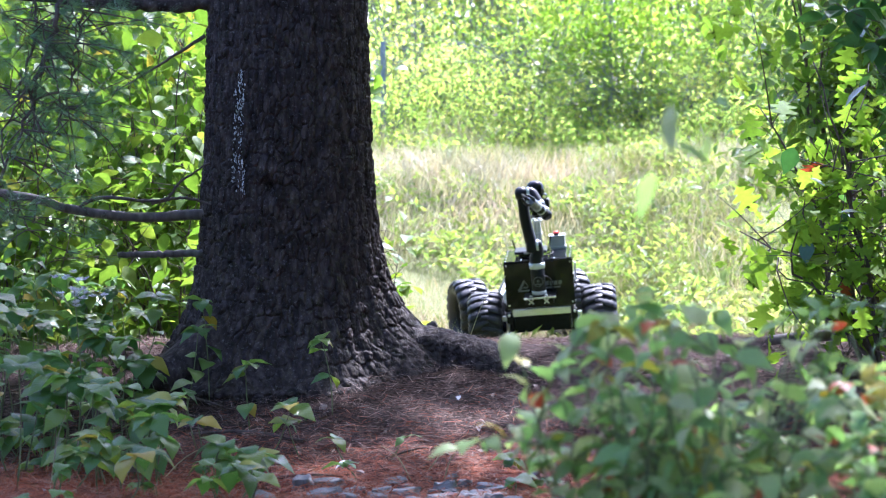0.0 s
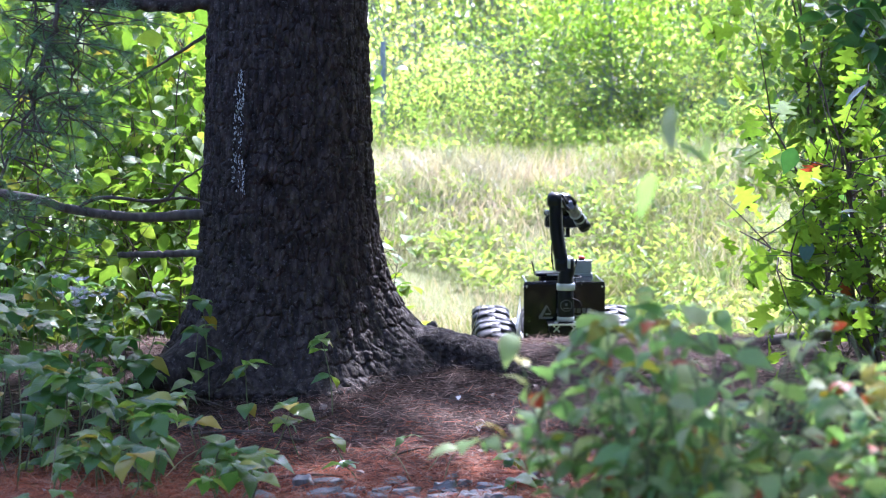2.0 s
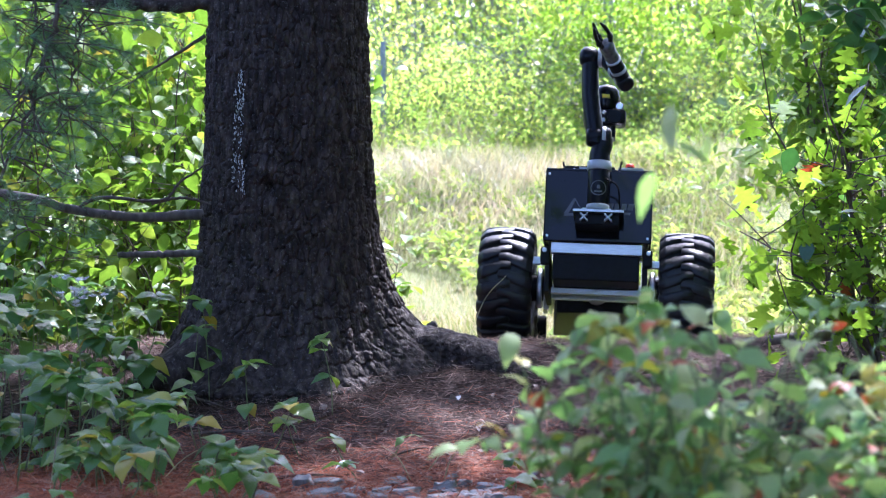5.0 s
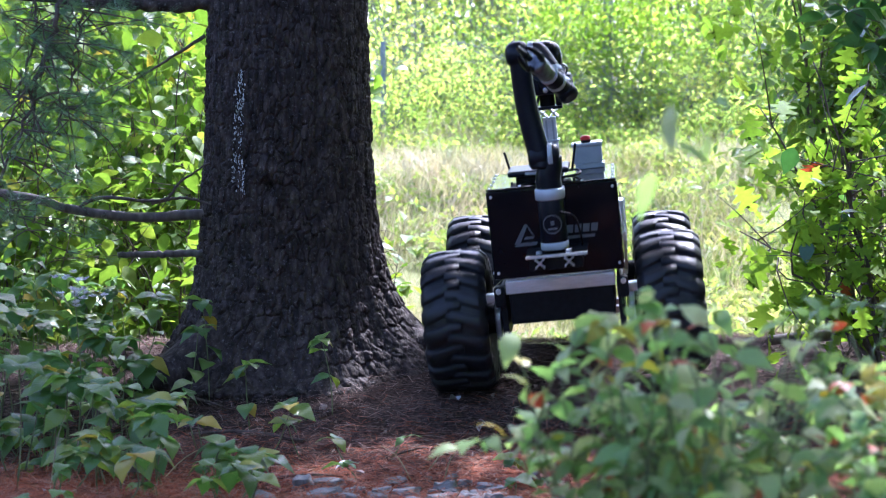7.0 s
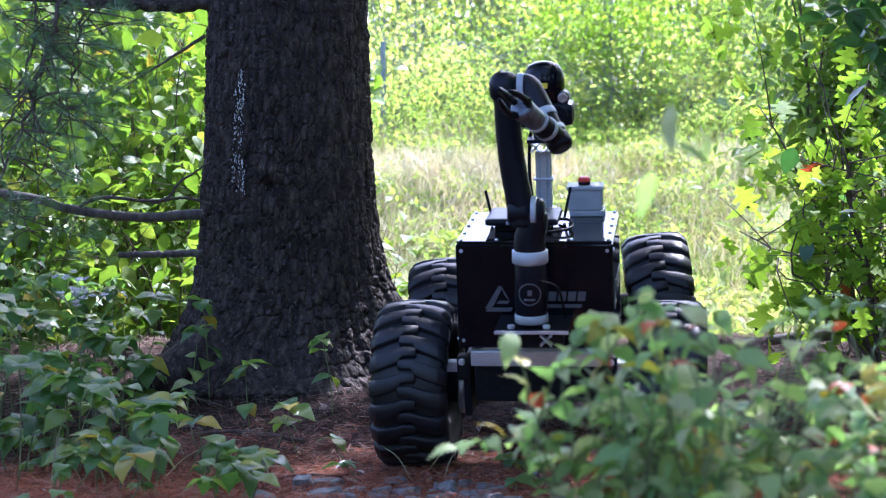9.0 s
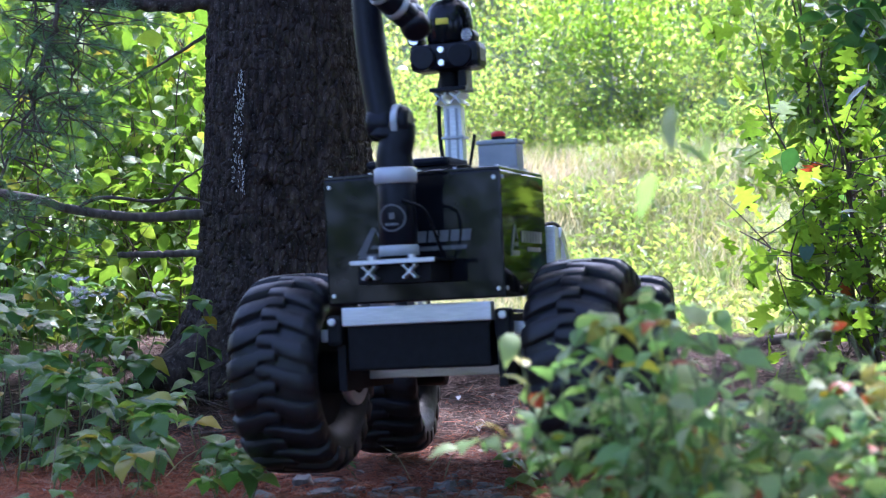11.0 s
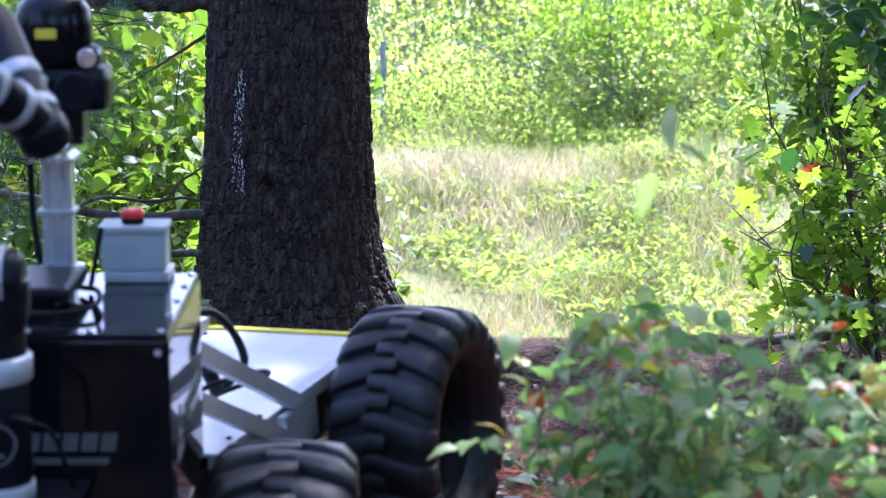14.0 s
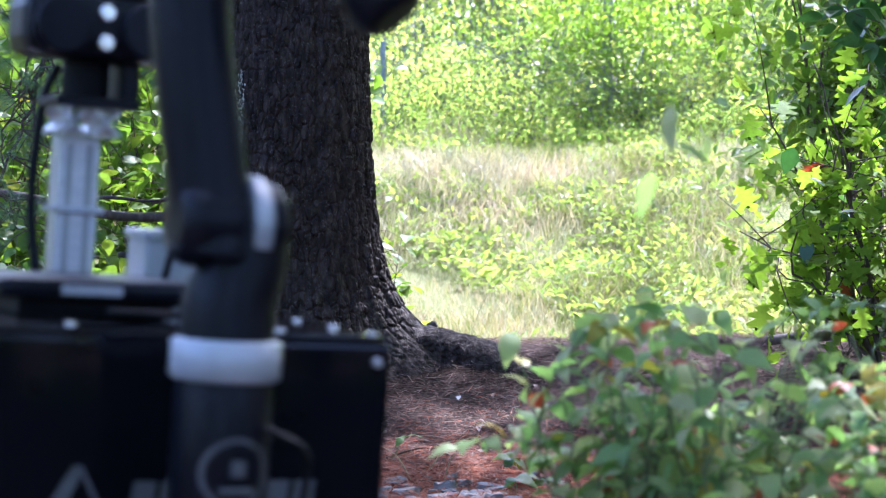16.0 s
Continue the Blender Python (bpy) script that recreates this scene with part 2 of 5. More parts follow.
def drum(p, q, r, bevel=0.006, n=28):
    """A round bar from p to q with softened ends."""
    p, q = Vector(p), Vector(q)
    d = (q - p).length
    return lathe([(r - bevel, 0), (r - bevel * 0.5, bevel * 0.14), (r - bevel * 0.14, bevel * 0.5), (r, bevel), (r, d - bevel), (r - bevel * 0.14, d - bevel * 0.5), (r - bevel * 0.5, d - bevel * 0.14), (r - bevel, d)],
                 Matrix.Translation(p) @ (q - p).to_track_quat('Z', 'Y').to_matrix().to_4x4(), n)


def tube_arrays(points, radii, n=7, wob=0.0, rng=None):
    pts = np.array(points, float)
    k = len(pts)
    d = np.gradient(pts, axis=0)
    d /= np.linalg.norm(d, axis=1)[:, None] + 1e-9
    ref = np.array([0.31, 0.17, 0.93]) if abs(d[:, 2]).mean() < 0.8 else np.array([0.9, 0.3, 0.1])
    u = np.cross(d, ref)
    u /= np.linalg.norm(u, axis=1)[:, None] + 1e-9
    w = np.cross(d, u)
    a = np.linspace(0, 2 * np.pi, n, endpoint=False)
    r = np.array(radii, float)[:, None] * np.ones(n)
    if wob and rng is not None:
        r = r * (1 + wob * rng.standard_normal((k, n)))
    v = pts[:, None] + r[..., None] * (np.cos(a)[None, :, None] * u[:, None] + np.sin(a)[None, :, None] * w[:, None])
    v = np.concatenate([v.reshape(-1, 3), pts[:1], pts[-1:]])
    t = []
    for i in range(k - 1):
        for j in range(n):
            p0, p1 = i * n + j, i * n + (j + 1) % n
            t += [(p0, p1, p1 + n), (p0, p1 + n, p0 + n)]
    for j in range(n):
        t += [(k * n, (j + 1) % n, j), (k * n + 1, (k - 1) * n + j, (k - 1) * n + (j + 1) % n)]
    return v, np.array(t)


def spline(points, n):
    """Points on a smooth line through the given ones."""
    p = np.array(points, float)
    p = np.vstack([2 * p[0] - p[1], p, 2 * p[-1] - p[-2]])
    out = []
    for s in np.linspace(0, len(p) - 3 - 1e-6, n):
        i = int(s)
        f = s - i
        a, b, c, d = p[i:i + 4]
        out.append(0.5 * (2 * b + (c - a) * f + (2 * a - 5 * b + 4 * c - d) * f * f + (3 * b - a - 3 * c + d) * f ** 3))
    return np.array(out)


def tubes_mesh(name, runs, n=6, wob=0.0, rng=None):
    vs, ts, o = [], [], 0
    for pts, radii in runs:
        v, t = tube_arrays(pts, radii, n, wob, rng)
        vs.append(v)
        ts.append(t + o)
        o += len(v)
    return mesh_of(name, np.concatenate(vs), np.concatenate(ts), True)


def cable(points, r, n=24):
    p = spline(points, n)
    return tubes_mesh("cable", [(p, [r] * len(p))], 8)


def turns(yaw, pitch, roll):
    """Rotation matrices from arrays of angles: roll about the leaf's length, pitch up or down, yaw round z."""
    cy, sy, cp, sp, cr, sr = np.cos(yaw), np.sin(yaw), np.cos(pitch), np.sin(pitch), np.cos(roll), np.sin(roll)
    o, i = np.zeros_like(yaw), np.ones_like(yaw)
    Z = np.array([[cy, -sy, o], [sy, cy, o], [o, o, i]]).transpose(2, 0, 1)
    X = np.array([[i, o, o], [o, cp, -sp], [o, sp, cp]]).transpose(2, 0, 1)
    Y = np.array([[cr, o, sr], [o, i, o], [-sr, o, cr]]).transpose(2, 0, 1)
    return Z @ X @ Y


def scatter(name, template, places, mats, sizes):
    v, t = template
    out = np.einsum('nij,vj->nvi', mats, v) * np.asarray(sizes)[:, None, None] + np.asarray(places)[:, None, :]
    k = len(v)
    tt = t[None] + (np.arange(len(out)) * k)[:, None, None]
    return mesh_of(name, out.reshape(-1, 3), tt.reshape(-1, 3))


def ovate(width=0.5, droop=0.18, fold=0.1):
    """A pointed oval leaf of length 1 along +y, folded at its midrib, drooping to the tip."""
    ys = [0.0, 0.12, 0.35, 0.6, 0.82, 1.0]
    ws = [0.0, 0.26, 0.5, 0.43, 0.2, 0.0]
    v, rows = [], []
    for y, w in zip(ys, ws):
        z = -droop * y * y
        if w == 0:
            rows.append([len(v)])
            v.append((0, y, z))
        else:
            rows.append([len(v), len(v) + 1, len(v) + 2])
            v += [(-w * width, y, z + fold * w), (0, y, z), (w * width, y, z + fold * w)]
    t = []
    for a, b in zip(rows, rows[1:]):
        if len(a) == 1:
            t += [(a[0], b[1], b[0]), (a[0], b[2], b[1])]
        elif len(b) == 1:
            t += [(a[0], a[1], b[0]), (a[1], a[2], b[0])]
        else:
            t += [(a[0], a[1], b[1]), (a[0], b[1], b[0]), (a[1], a[2], b[2]), (a[1], b[2], b[1])]
    return np.array(v, float), np.array(t)


def broadleaf(width=0.6, droop=0.25, fold=0.16):
    """A broad leaf of length 1 along +y: arched across and along, with a toothed, wavy edge."""
    ys = [0.0, 0.1, 0.27, 0.46, 0.65, 0.83, 1.0]
    ws = [0.0, 0.27, 0.46, 0.5, 0.39, 0.2, 0.0]
    v, rows = [], []
    for k, (y, w) in enumerate(zip(ys, ws)):
        z = 0.12 * math.sin(3.1 * y) - droop * y * y
        if w == 0:
            rows.append([len(v)])
            v.append((0, y, z))
            continue
        rows.append([len(v) + i for i in range(5)])
        for f in (-1, -0.55, 0, 0.55, 1):
            wave = 0.035 * (1 if (k + (f > 0)) % 2 else -1) * abs(f)
            v.append((f * w * width, y - 0.05 * abs(f), z + fold * w * (1.5 * abs(f) - abs(f) ** 2.2) + wave * w))
    t = []
    for a, b in zip(rows, rows[1:]):
        for i in range(4):
            if len(a) == 1:
                t.append((a[0], b[i + 1], b[i]))
            elif len(b) == 1:
                t.append((a[i], a[i + 1], b[0]))
            else:
                t += [(a[i], a[i + 1], b[i + 1]), (a[i], b[i + 1], b[i])]
    return np.array(v, float), np.array(t)


def lobed():
    """A deeply lobed oak leaf of length 1 along +y."""
    side = [(0.05, 0.1), (0.2, 0.22), (0.1, 0.3), (0.36, 0.42), (0.33, 0.5), (0.13, 0.52), (0.4, 0.72), (0.3, 0.78), (0.12, 0.74), (0.14, 0.92)]
    side = [(0.0, 0.0)] + side + [(0.0, 1.0)]
    k = len(side)
    ribs = np.maximum.accumulate([y for x, y in side])
    v = [(sg * x, y, -0.15 * y * y + 0.12 * x) for sg in (-1, 1) for x, y in side] + [(0, y, -0.15 * y * y) for y in ribs]
    t = []
    for i in range(k - 1):
        l0, r0, m0 = i, k + i, 2 * k + i
        t += [(l0, m0, m0 + 1), (l0, m0 + 1, l0 + 1), (m0, r0, r0 + 1), (m0, r0 + 1, m0 + 1)]
    return np.array(v, float), np.array(t)


def leaflet(width=0.3, droop=0.15, fold=0.12):
    """A small leaf of four triangles, for foliage far off."""
    v = [(0, 0, 0), (-width, 0.42, fold), (0, 0.45, -droop * 0.3), (width, 0.42, fold), (0, 1, -droop)]
    return np.array(v, float), np.array([(0, 2, 1), (0, 3, 2), (1, 2, 4), (2, 3, 4)])


def blade(bend=0.35, w=0.02):
    v = [(-w, 0, 0), (w, 0, 0), (-w * 0.8, bend * 0.2, 0.5), (w * 0.8, bend * 0.2, 0.5), (0, bend, 0.95)]
    return np.array(v, float), np.array([(0, 1, 3), (0, 3, 2), (2, 3, 4)])


def tuft(n, rng, spread=0.9, width=0.012):
    """A spray of needles of length 1 round +y."""
    v, t = [], []
    for i in range(n):
        a, s = rng.uniform(0, 6.283), rng.uniform(0.15, spread)
        d = np.array([math.sin(s) * math.cos(a), math.cos(s), math.sin(s) * math.sin(a)]) * rng.uniform(0.7, 1.0)
        side = np.cross(d, (0.3, 0.2, 0.9))
        side *= width / np.linalg.norm(side)
        k = len(v)
        v += [side, -side, d]
        t.append((k, k + 1, k + 2))
    return np.array(v, float), np.array(t)


def grain(x, y, seed):
    """Smooth random field on a lattice of step 1."""
    xi, yi = np.floor(x).astype(int), np.floor(y).astype(int)
    fx, fy = x - xi, y - yi
    fx, fy = fx * fx * (3 - 2 * fx), fy * fy * (3 - 2 * fy)

    def h(a, b):
        s = np.sin(a * 127.1 + b * 311.7 + seed * 74.7) * 43758.5453
        return s - np.floor(s)
    return (h(xi, yi) * (1 - fx) + h(xi + 1, yi) * fx) * (1 - fy) + (h(xi, yi + 1) * (1 - fx) + h(xi + 1, yi + 1) * fx) * fy


# ---- the ground ----
LINE_Y = [-3000, -4, 2.0, 2.6, 3.3, 3.8, 4.4, 5.0, 5.6, 6.2, 6.6, 7.0, 7.4, 7.75, 8.3, 8.9, 9.5, 10.4, 12.0, 15.0, 17.0, 20.0, 22.0, 24.0, 60, 3000]
LINE_Z = [0.0, 0.0, 0.0, 0.0, -0.03, -0.01, 0.05, 0.06, 0.0, -0.07, -0.08, -0.03, 0.03, 0.14, 0.13, -0.02, -0.28, -0.6, -0.71, -0.72, -0.45, 0.3, 0.58, 0.62, 0.8, 1.0]


def ground_height(x, y):
    x, y = np.asarray(x, float), np.asarray(y, float)
    base = np.interp(y, LINE_Y, LINE_Z)
    base = (base + np.interp(y - 0.2, LINE_Y, LINE_Z) + np.interp(y + 0.2, LINE_Y, LINE_Z)) / 3
    near = (np.abs(x) < 40) & (np.abs(y) < 60)
    lump = (grain(x * 2.3, y * 2.3, 1) - 0.6) * 0.04 + (grain(x * 7, y * 7, 2) - 0.5) * 0.018 + (grain(x * 0.6, y * 0.6, 3) - 0.5) * 0.05
    bank = np.clip((y - 14) / 6, 0, 1) * (grain(x * 0.9, y * 0.9, 4) - 0.5) * 0.3
    side = np.clip((x - 1.2) / 2.5, 0, 1) * 0.12 * np.clip((9 - y) / 3, 0, 1)
    return base + near * (lump + bank) + side


def plates(x, y, around, seed):
    """Cracked plates on a lattice that closes after `around` steps of x: each plate's own number, and the way to its edge."""
    xi, yi = np.floor(x), np.floor(y)
    best = np.full(x.shape, 9.0)
    second = np.full(x.shape, 9.0)
    which = np.zeros(x.shape)

    def h(a, b, k):
        q = np.sin(a * 127.1 + b * 311.7 + (seed + k) * 74.7) * 43758.5453
        return q - np.floor(q)
    for i in (-1, 0, 1):
        for j in (-1, 0, 1):
            cx, cy = xi + i, yi + j
            w = cx % around
            d = np.hypot(cx + 0.1 + 0.8 * h(w, cy, 0) - x, cy + 0.1 + 0.8 * h(w, cy, 1) - y)
            near = d < best
            second = np.where(near, best, np.minimum(second, d))
            which = np.where(near, h(w, cy, 2), which)
            best = np.where(near, d, best)
    return which, second - best


def make_ground():
    def axis(lo, hi, step, far):
        a = list(np.arange(lo, hi + step / 2, step))
        g, e = [], step
        while sum(g) < far:
            e *= 1.35
            g.append(e)
        c = np.cumsum(g)
        return np.array(list(lo - c[::-1]) + a + list(hi + c))
    xs, ys = axis(-3.4, 3.4, 0.035, 2500), axis(1.5, 13.0, 0.035, 2500)
    X, Y = np.meshgrid(xs, ys)
    V = np.stack([X.ravel(), Y.ravel(), ground_height(X, Y).ravel()], 1)
    nx = len(xs)
    i = (np.arange(len(ys) - 1)[:, None] * nx + np.arange(nx - 1)[None]).ravel()
    Q = np.stack([i, i + 1, i + nx + 1, i + nx], 1)
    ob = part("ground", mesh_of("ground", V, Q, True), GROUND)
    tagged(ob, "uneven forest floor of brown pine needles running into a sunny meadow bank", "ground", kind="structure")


make_ground()


def make_litter():
    rng = np.random.default_rng(5)
    n = 150000
    y = 2.6 + 6.0 * rng.random(n) ** 0.9
    x = (rng.random(n) - 0.5) * (0.6 * y + 0.6)
    z = ground_height(x, y) + 0.004 + 0.02 * rng.random(n)
    M = turns(rng.uniform(0, 6.28, n), rng.normal(0, 0.2, n), rng.uniform(-0.6, 0.6, n))
    t = (np.array([(-0.016, 0, 0), (0.016, 0, 0), (0.04, 0.5, 0.04), (0.008, 0.5, 0.04), (0.0, 1, 0.0)], float), np.array([(0, 1, 2), (0, 2, 3), (3, 2, 4)]))
    size = rng.uniform(0.035, 0.085, n)
    drift = y + rng.normal(0, 0.5, n)
    # grey needles on the hump, and close by where dark colour replaces shade
    grey = (drift > 6.5) | (drift < 3.8)
    for k, mat, name, label in ((~grey, LITTER, "needle_litter", "rust-red fallen pine needles strewn over the forest floor"),
                                (grey, PALE_LITTER, "weathered_needle_litter", "greyish trodden pine needles on the worn earth, darkened in place of shade")):
        ob = part(name, scatter(name, t, np.stack([x, y, z], 1)[k], M[k], size[k]), mat)
        tagged(ob, label, "needle litter", kind="stuff")
    # scraps of leaf and bark
    n = 420
    y = 3.4 + 5.0 * rng.random(n)
    x = (rng.random(n) - 0.5) * 0.55 * y
    M = turns(rng.uniform(0, 6.28, n), rng.normal(0, 0.25, n), rng.normal(0, 0.3, n))
    ob = part("leaf_litter", scatter("leaf_litter", ovate(0.6, 0.3, 0.3), np.stack([x, y, ground_height(x, y) + 0.012], 1), M, rng.uniform(0.02, 0.055, n)),
              leafy("dead_leaf", [(0.2, 0.12, 0.07), (0.34, 0.24, 0.16), (0.12, 0.07, 0.05), (0.42, 0.36, 0.3)], (1, 1, 1), 0.15))
    tagged(ob, "scraps of dry brown leaves scattered on the needles", "leaf litter", kind="stuff")


make_litter()


# ---- the pine ----
TREE = (-0.655, 7.86)


def make_pine():
    rng = np.random.default_rng(11)
    pine = new("pine_tree")
    pine.location = (*TREE, float(ground_height(*TREE)))
    tagged(pine, "old pine with thick dark furrowed bark and spreading roots", "tree")
    z0 = float(ground_height(*TREE))
    nz, na = 600, 760
    zs = np.concatenate([np.linspace(-0.2, 1.8, 540), np.linspace(1.85, 9.0, nz - 540)])
    th = np.linspace(0, 2 * np.pi, na, endpoint=False)
    Z, A = np.meshgrid(zs, th, indexing='ij')
    r = 0.331 - 0.016 * np.clip(Z - 0.9, 0, 20)
    low = np.clip(Z + 0.1, 0, 10)
    r = r + 0.13 * np.exp(-low / 0.2) + 0.08 * np.exp(-low / 0.55)
    for ang, amt, wid, fall in ((-0.12, 0.43, 0.42, 0.185), (-1.2, 0.08, 0.4, 0.2), (-2.2, 0.08, 0.45, 0.2), (3.0, 0.1, 0.5, 0.2), (1.6, 0.2, 0.6, 0.25)):
        d = np.angle(np.exp(1j * (A - ang)))
        r = r + amt * np.exp(-(d / wid) ** 2) * np.exp(-low / fall)
    # small flat plates of bark, longer than wide, with narrow fissures between them
    u = A / (2 * np.pi)
    bend = (grain(u * 24 % 24, Z * 3.0, 7) - 0.5) * 1.1
    plate, edge = plates(u * 88 + bend, Z * 17 + 0.6 * (grain(u * 40 % 40, Z * 12, 8) - 0.5), 88, 3)
    chip, chip_edge = plates(u * 190 + bend, Z * 42, 190, 5)
    furrow = np.abs(grain((u * 26 + bend * 0.4) % 26, Z * 1.6, 12) - 0.5) * 2
    r = r + 0.011 * np.minimum(1.0, edge * 4.0) * (0.5 + plate) + 0.005 * np.minimum(1.0, chip_edge * 3.0) * (0.3 + chip) + 0.012 * np.minimum(1.0, furrow * 2.5) - 0.02
    # a scar where a limb broke away
    d2 = (np.angle(np.exp(1j * (A + 1.72))) * 0.36) ** 2 + ((Z - 0.7) * 0.7) ** 2
    r = r + 0.03 * np.exp(-d2 / 0.005) - 0.08 * np.exp(-d2 / 0.0008)
    lean = 0.004 * Z
    V = np.stack([r * np.cos(A) + lean, r * np.sin(A), Z], -1).reshape(-1, 3)
    i = (np.arange(nz - 1)[:, None] * na + np.arange(na)[None]).ravel()
    j = (np.arange(nz - 1)[:, None] * na + (np.arange(na)[None] + 1) % na).ravel()
    part("trunk", mesh_of("trunk", V, np.stack([i, j, j + na, i + na], 1), True), BARK, pine)

    # the long root towards the path
    p = spline([(0.32, -0.05, 0.02), (0.6, -0.11, -0.01), (0.8, -0.18, -0.045), (0.95, -0.25, -0.1), (1.15, -0.36, -0.18)], 110)
    rad = np.interp(np.linspace(0, 1, 110), [0, 0.3, 0.55, 0.8, 1], [0.12, 0.108, 0.1, 0.085, 0.04])
    v, t = tube_arrays(p, rad, 150)
    crack, gap = plates(v[:, 0] * 16, v[:, 1] * 38 + v[:, 2] * 30, 999, 4)
    v = v + (0.012 * np.minimum(1, gap * 4) * (0.5 + crack) + 0.008 * (grain(v[:, 0] * 60, v[:, 1] * 90 + v[:, 2] * 80, 4) - 0.5))[:, None] * np.array([0.2, 0.7, 1.0])
    part("root", mesh_of("root", v, t, True), BARK, pine, "long gnarled surface root")
    v, t = tube_arrays(spline([(-0.2, -0.25, 0.1), (-0.4, -0.4, -0.03), (-0.6, -0.5, -0.12)], 24), np.linspace(0.14, 0.05, 24), 40)
    v = v + 0.02 * (grain(v[:, 0] * 9, v[:, 1] * 20 + v[:, 2] * 24, 3) - 0.5)[:, None]
    part("root", mesh_of("root", v, t, True), BARK, pine)

    def limb(points, r0, r1, material, name="branch", n=26, label="", wob=0.06):
        q = spline(points, n)
        q = q + rng.normal(0, r0 * 0.12, q.shape)
        v, t = tube_arrays(q, np.linspace(r0, r1, n), 9, wob, rng)
        return part(name, mesh_of(name, v, t, True), material, pine, label)
    # dead limbs on the shaded side
    limb([(-0.3, -0.1, 0.585), (-0.6, -0.15, 0.575), (-0.85, -0.2, 0.605), (-1.05, -0.25, 0.66), (-1.5, -0.3, 0.75)], 0.022, 0.016, GREY_TWIG, "dead_branch", label="bare grey dead branch")
    limb([(-0.3, -0.12, 0.425), (-0.5, -0.15, 0.42), (-0.68, -0.2, 0.42)], 0.017, 0.012, GREY_TWIG, "dead_branch", label="short broken dead branch")
    limb([(-0.55, -0.12, 0.63), (-0.42, -0.2, 0.655), (-0.3, -0.2, 0.63)], 0.008, 0.004, TWIG, "dead_branch")
    limb([(-0.86, -0.2, 0.6), (-0.75, -0.2, 0.655), (-0.5, -0.22, 0.645), (-0.42, -0.22, 0.72), (-0.3, -0.22, 0.8)], 0.009, 0.004, TWIG, "dead_branch")
    limb([(-0.28, -0.1, 1.46), (-0.5, -0.15, 1.445), (-0.8, -0.2, 1.46), (-1.3, -0.3, 1.5)], 0.032, 0.022, BARK, "branch")
    limb([(-0.33, -0.1, 1.32), (-0.5, -0.2, 1.2), (-0.7, -0.2, 1.08)], 0.008, 0.003, TWIG, "dead_branch")
    # stub on the far side of the root
    limb([(0.54, 0.06, 0.03), (0.59, 0.05, 0.085), (0.625, 0.04, 0.11)], 0.024, 0.015, GREY_TWIG, "dead_branch", 10)

    # the crown, high above: limbs and needle sprays that shade the floor
    runs, ends = [], []
    for k in range(44):
        zb = 3.6 + 5.2 * (k / 43)
        a = k * 2.4 + rng.uniform(-0.3, 0.3)
        L = rng.uniform(3.0, 4.6) * (1 - 0.45 * k / 43)
        d = np.array([math.cos(a), math.sin(a), 0])
        pts = [np.array([0, 0, zb]), d * L * 0.4 + (0, 0, zb + 0.25), d * L * 0.8 + (0, 0, zb + 0.3), d * L + (0, 0, zb + 0.15)]
        q = spline(pts, 14)
        runs.append((q, np.linspace(0.06, 0.012, 14)))
        for s in range(125 if d[0] > 0.1 and d[1] > 0.2 else 84 if d[0] > 0.2 else 46):
            f = rng.uniform(0.15, 1.0)
            b = q[int(f * 13)]
            ends.append(b + rng.normal(0, 1, 3) * (0.42, 0.42, 0.16))
    part("crown_branchwork", tubes_mesh("crown_branchwork", runs, 7), BARK, pine)
    ends = np.array(ends)
    n = len(ends)
    spray = tuft(34, rng, 1.25, 0.06)
    part("crown", scatter("crown", spray, ends, turns(rng.uniform(0, 6.28, n), rng.uniform(-0.4, 0.5, n), rng.uniform(0, 6, n)), rng.uniform(0.22, 0.36, n)), NEEDLE, pine, "green needle sprays")
    # resin runs on the bark
    for dx, za, zb in ((-2.15, 0.72, 1.12), (-2.07, 0.68, 1.17), (-2.11, 0.95, 1.16), (-2.02, 0.66, 0.82)):
        n = int(95 * (zb - za) / 0.45)
        zz, aa = rng.uniform(za, zb, n), dx + 0.012 * np.sin(rng.uniform(za, zb, n) * 30) + rng.normal(0, 0.012, n)
        iz = np.argmin(abs(zs[None] - zz[:, None]), axis=1)
        ia = np.round((aa % (2 * np.pi)) / (2 * np.pi) * na).astype(int) % na
        spot = V[iz * na + ia] * np.array([1.006, 1.006, 1])
        M = turns(aa + np.pi / 2, np.full(n, np.pi / 2), rng.normal(0, 0.3, n))
        run = part("resin_run", scatter("resin_run", leaflet(0.3, 0.0, 0.05), spot, M, rng.uniform(0.004, 0.015, n)), RESIN, pine)
        tagged(run, "pale dried resin run", kind="stuff")
    # limbs and needle crown high above
    spray = tuft(26, rng, 1.0, 0.05)
    for i in range(32):
        a, z, far = 2.4 * i + rng.uniform(-0.3, 0.3), 3.4 + 5.2 * i / 32, rng.uniform(2.4, 3.9) * (1 - 0.4 * i / 32)
        if math.cos(a) > 0 and math.sin(a) < -0.2:
            far = min(far, 2.3)
        tip = np.array([far * math.cos(a), far * math.sin(a), z + rng.uniform(-0.5, 0.3)])
        q = spline([np.array([0.03, 0, z]), tip * (0.5, 0.5, 1) + (0, 0, 0.15), tip], 20)
        runs, spots = [(q, np.linspace(0.05, 0.012, 20))], []
        for s in range(15):
            b = q[rng.integers(5, 20)]
            e = b + rng.normal(0, 1, 3) * (0.35, 0.35, 0.12)
            w = spline([b, (b + e) / 2 + (0, 0, 0.04), e], 6)
            runs.append((w, np.linspace(0.012, 0.004, 6)))
            spots += [w[2], w[3], w[4], w[5], w[5]]
        limb = part("limb", tubes_mesh("limb", runs, 6), TWIG, pine)
        n = len(spots)
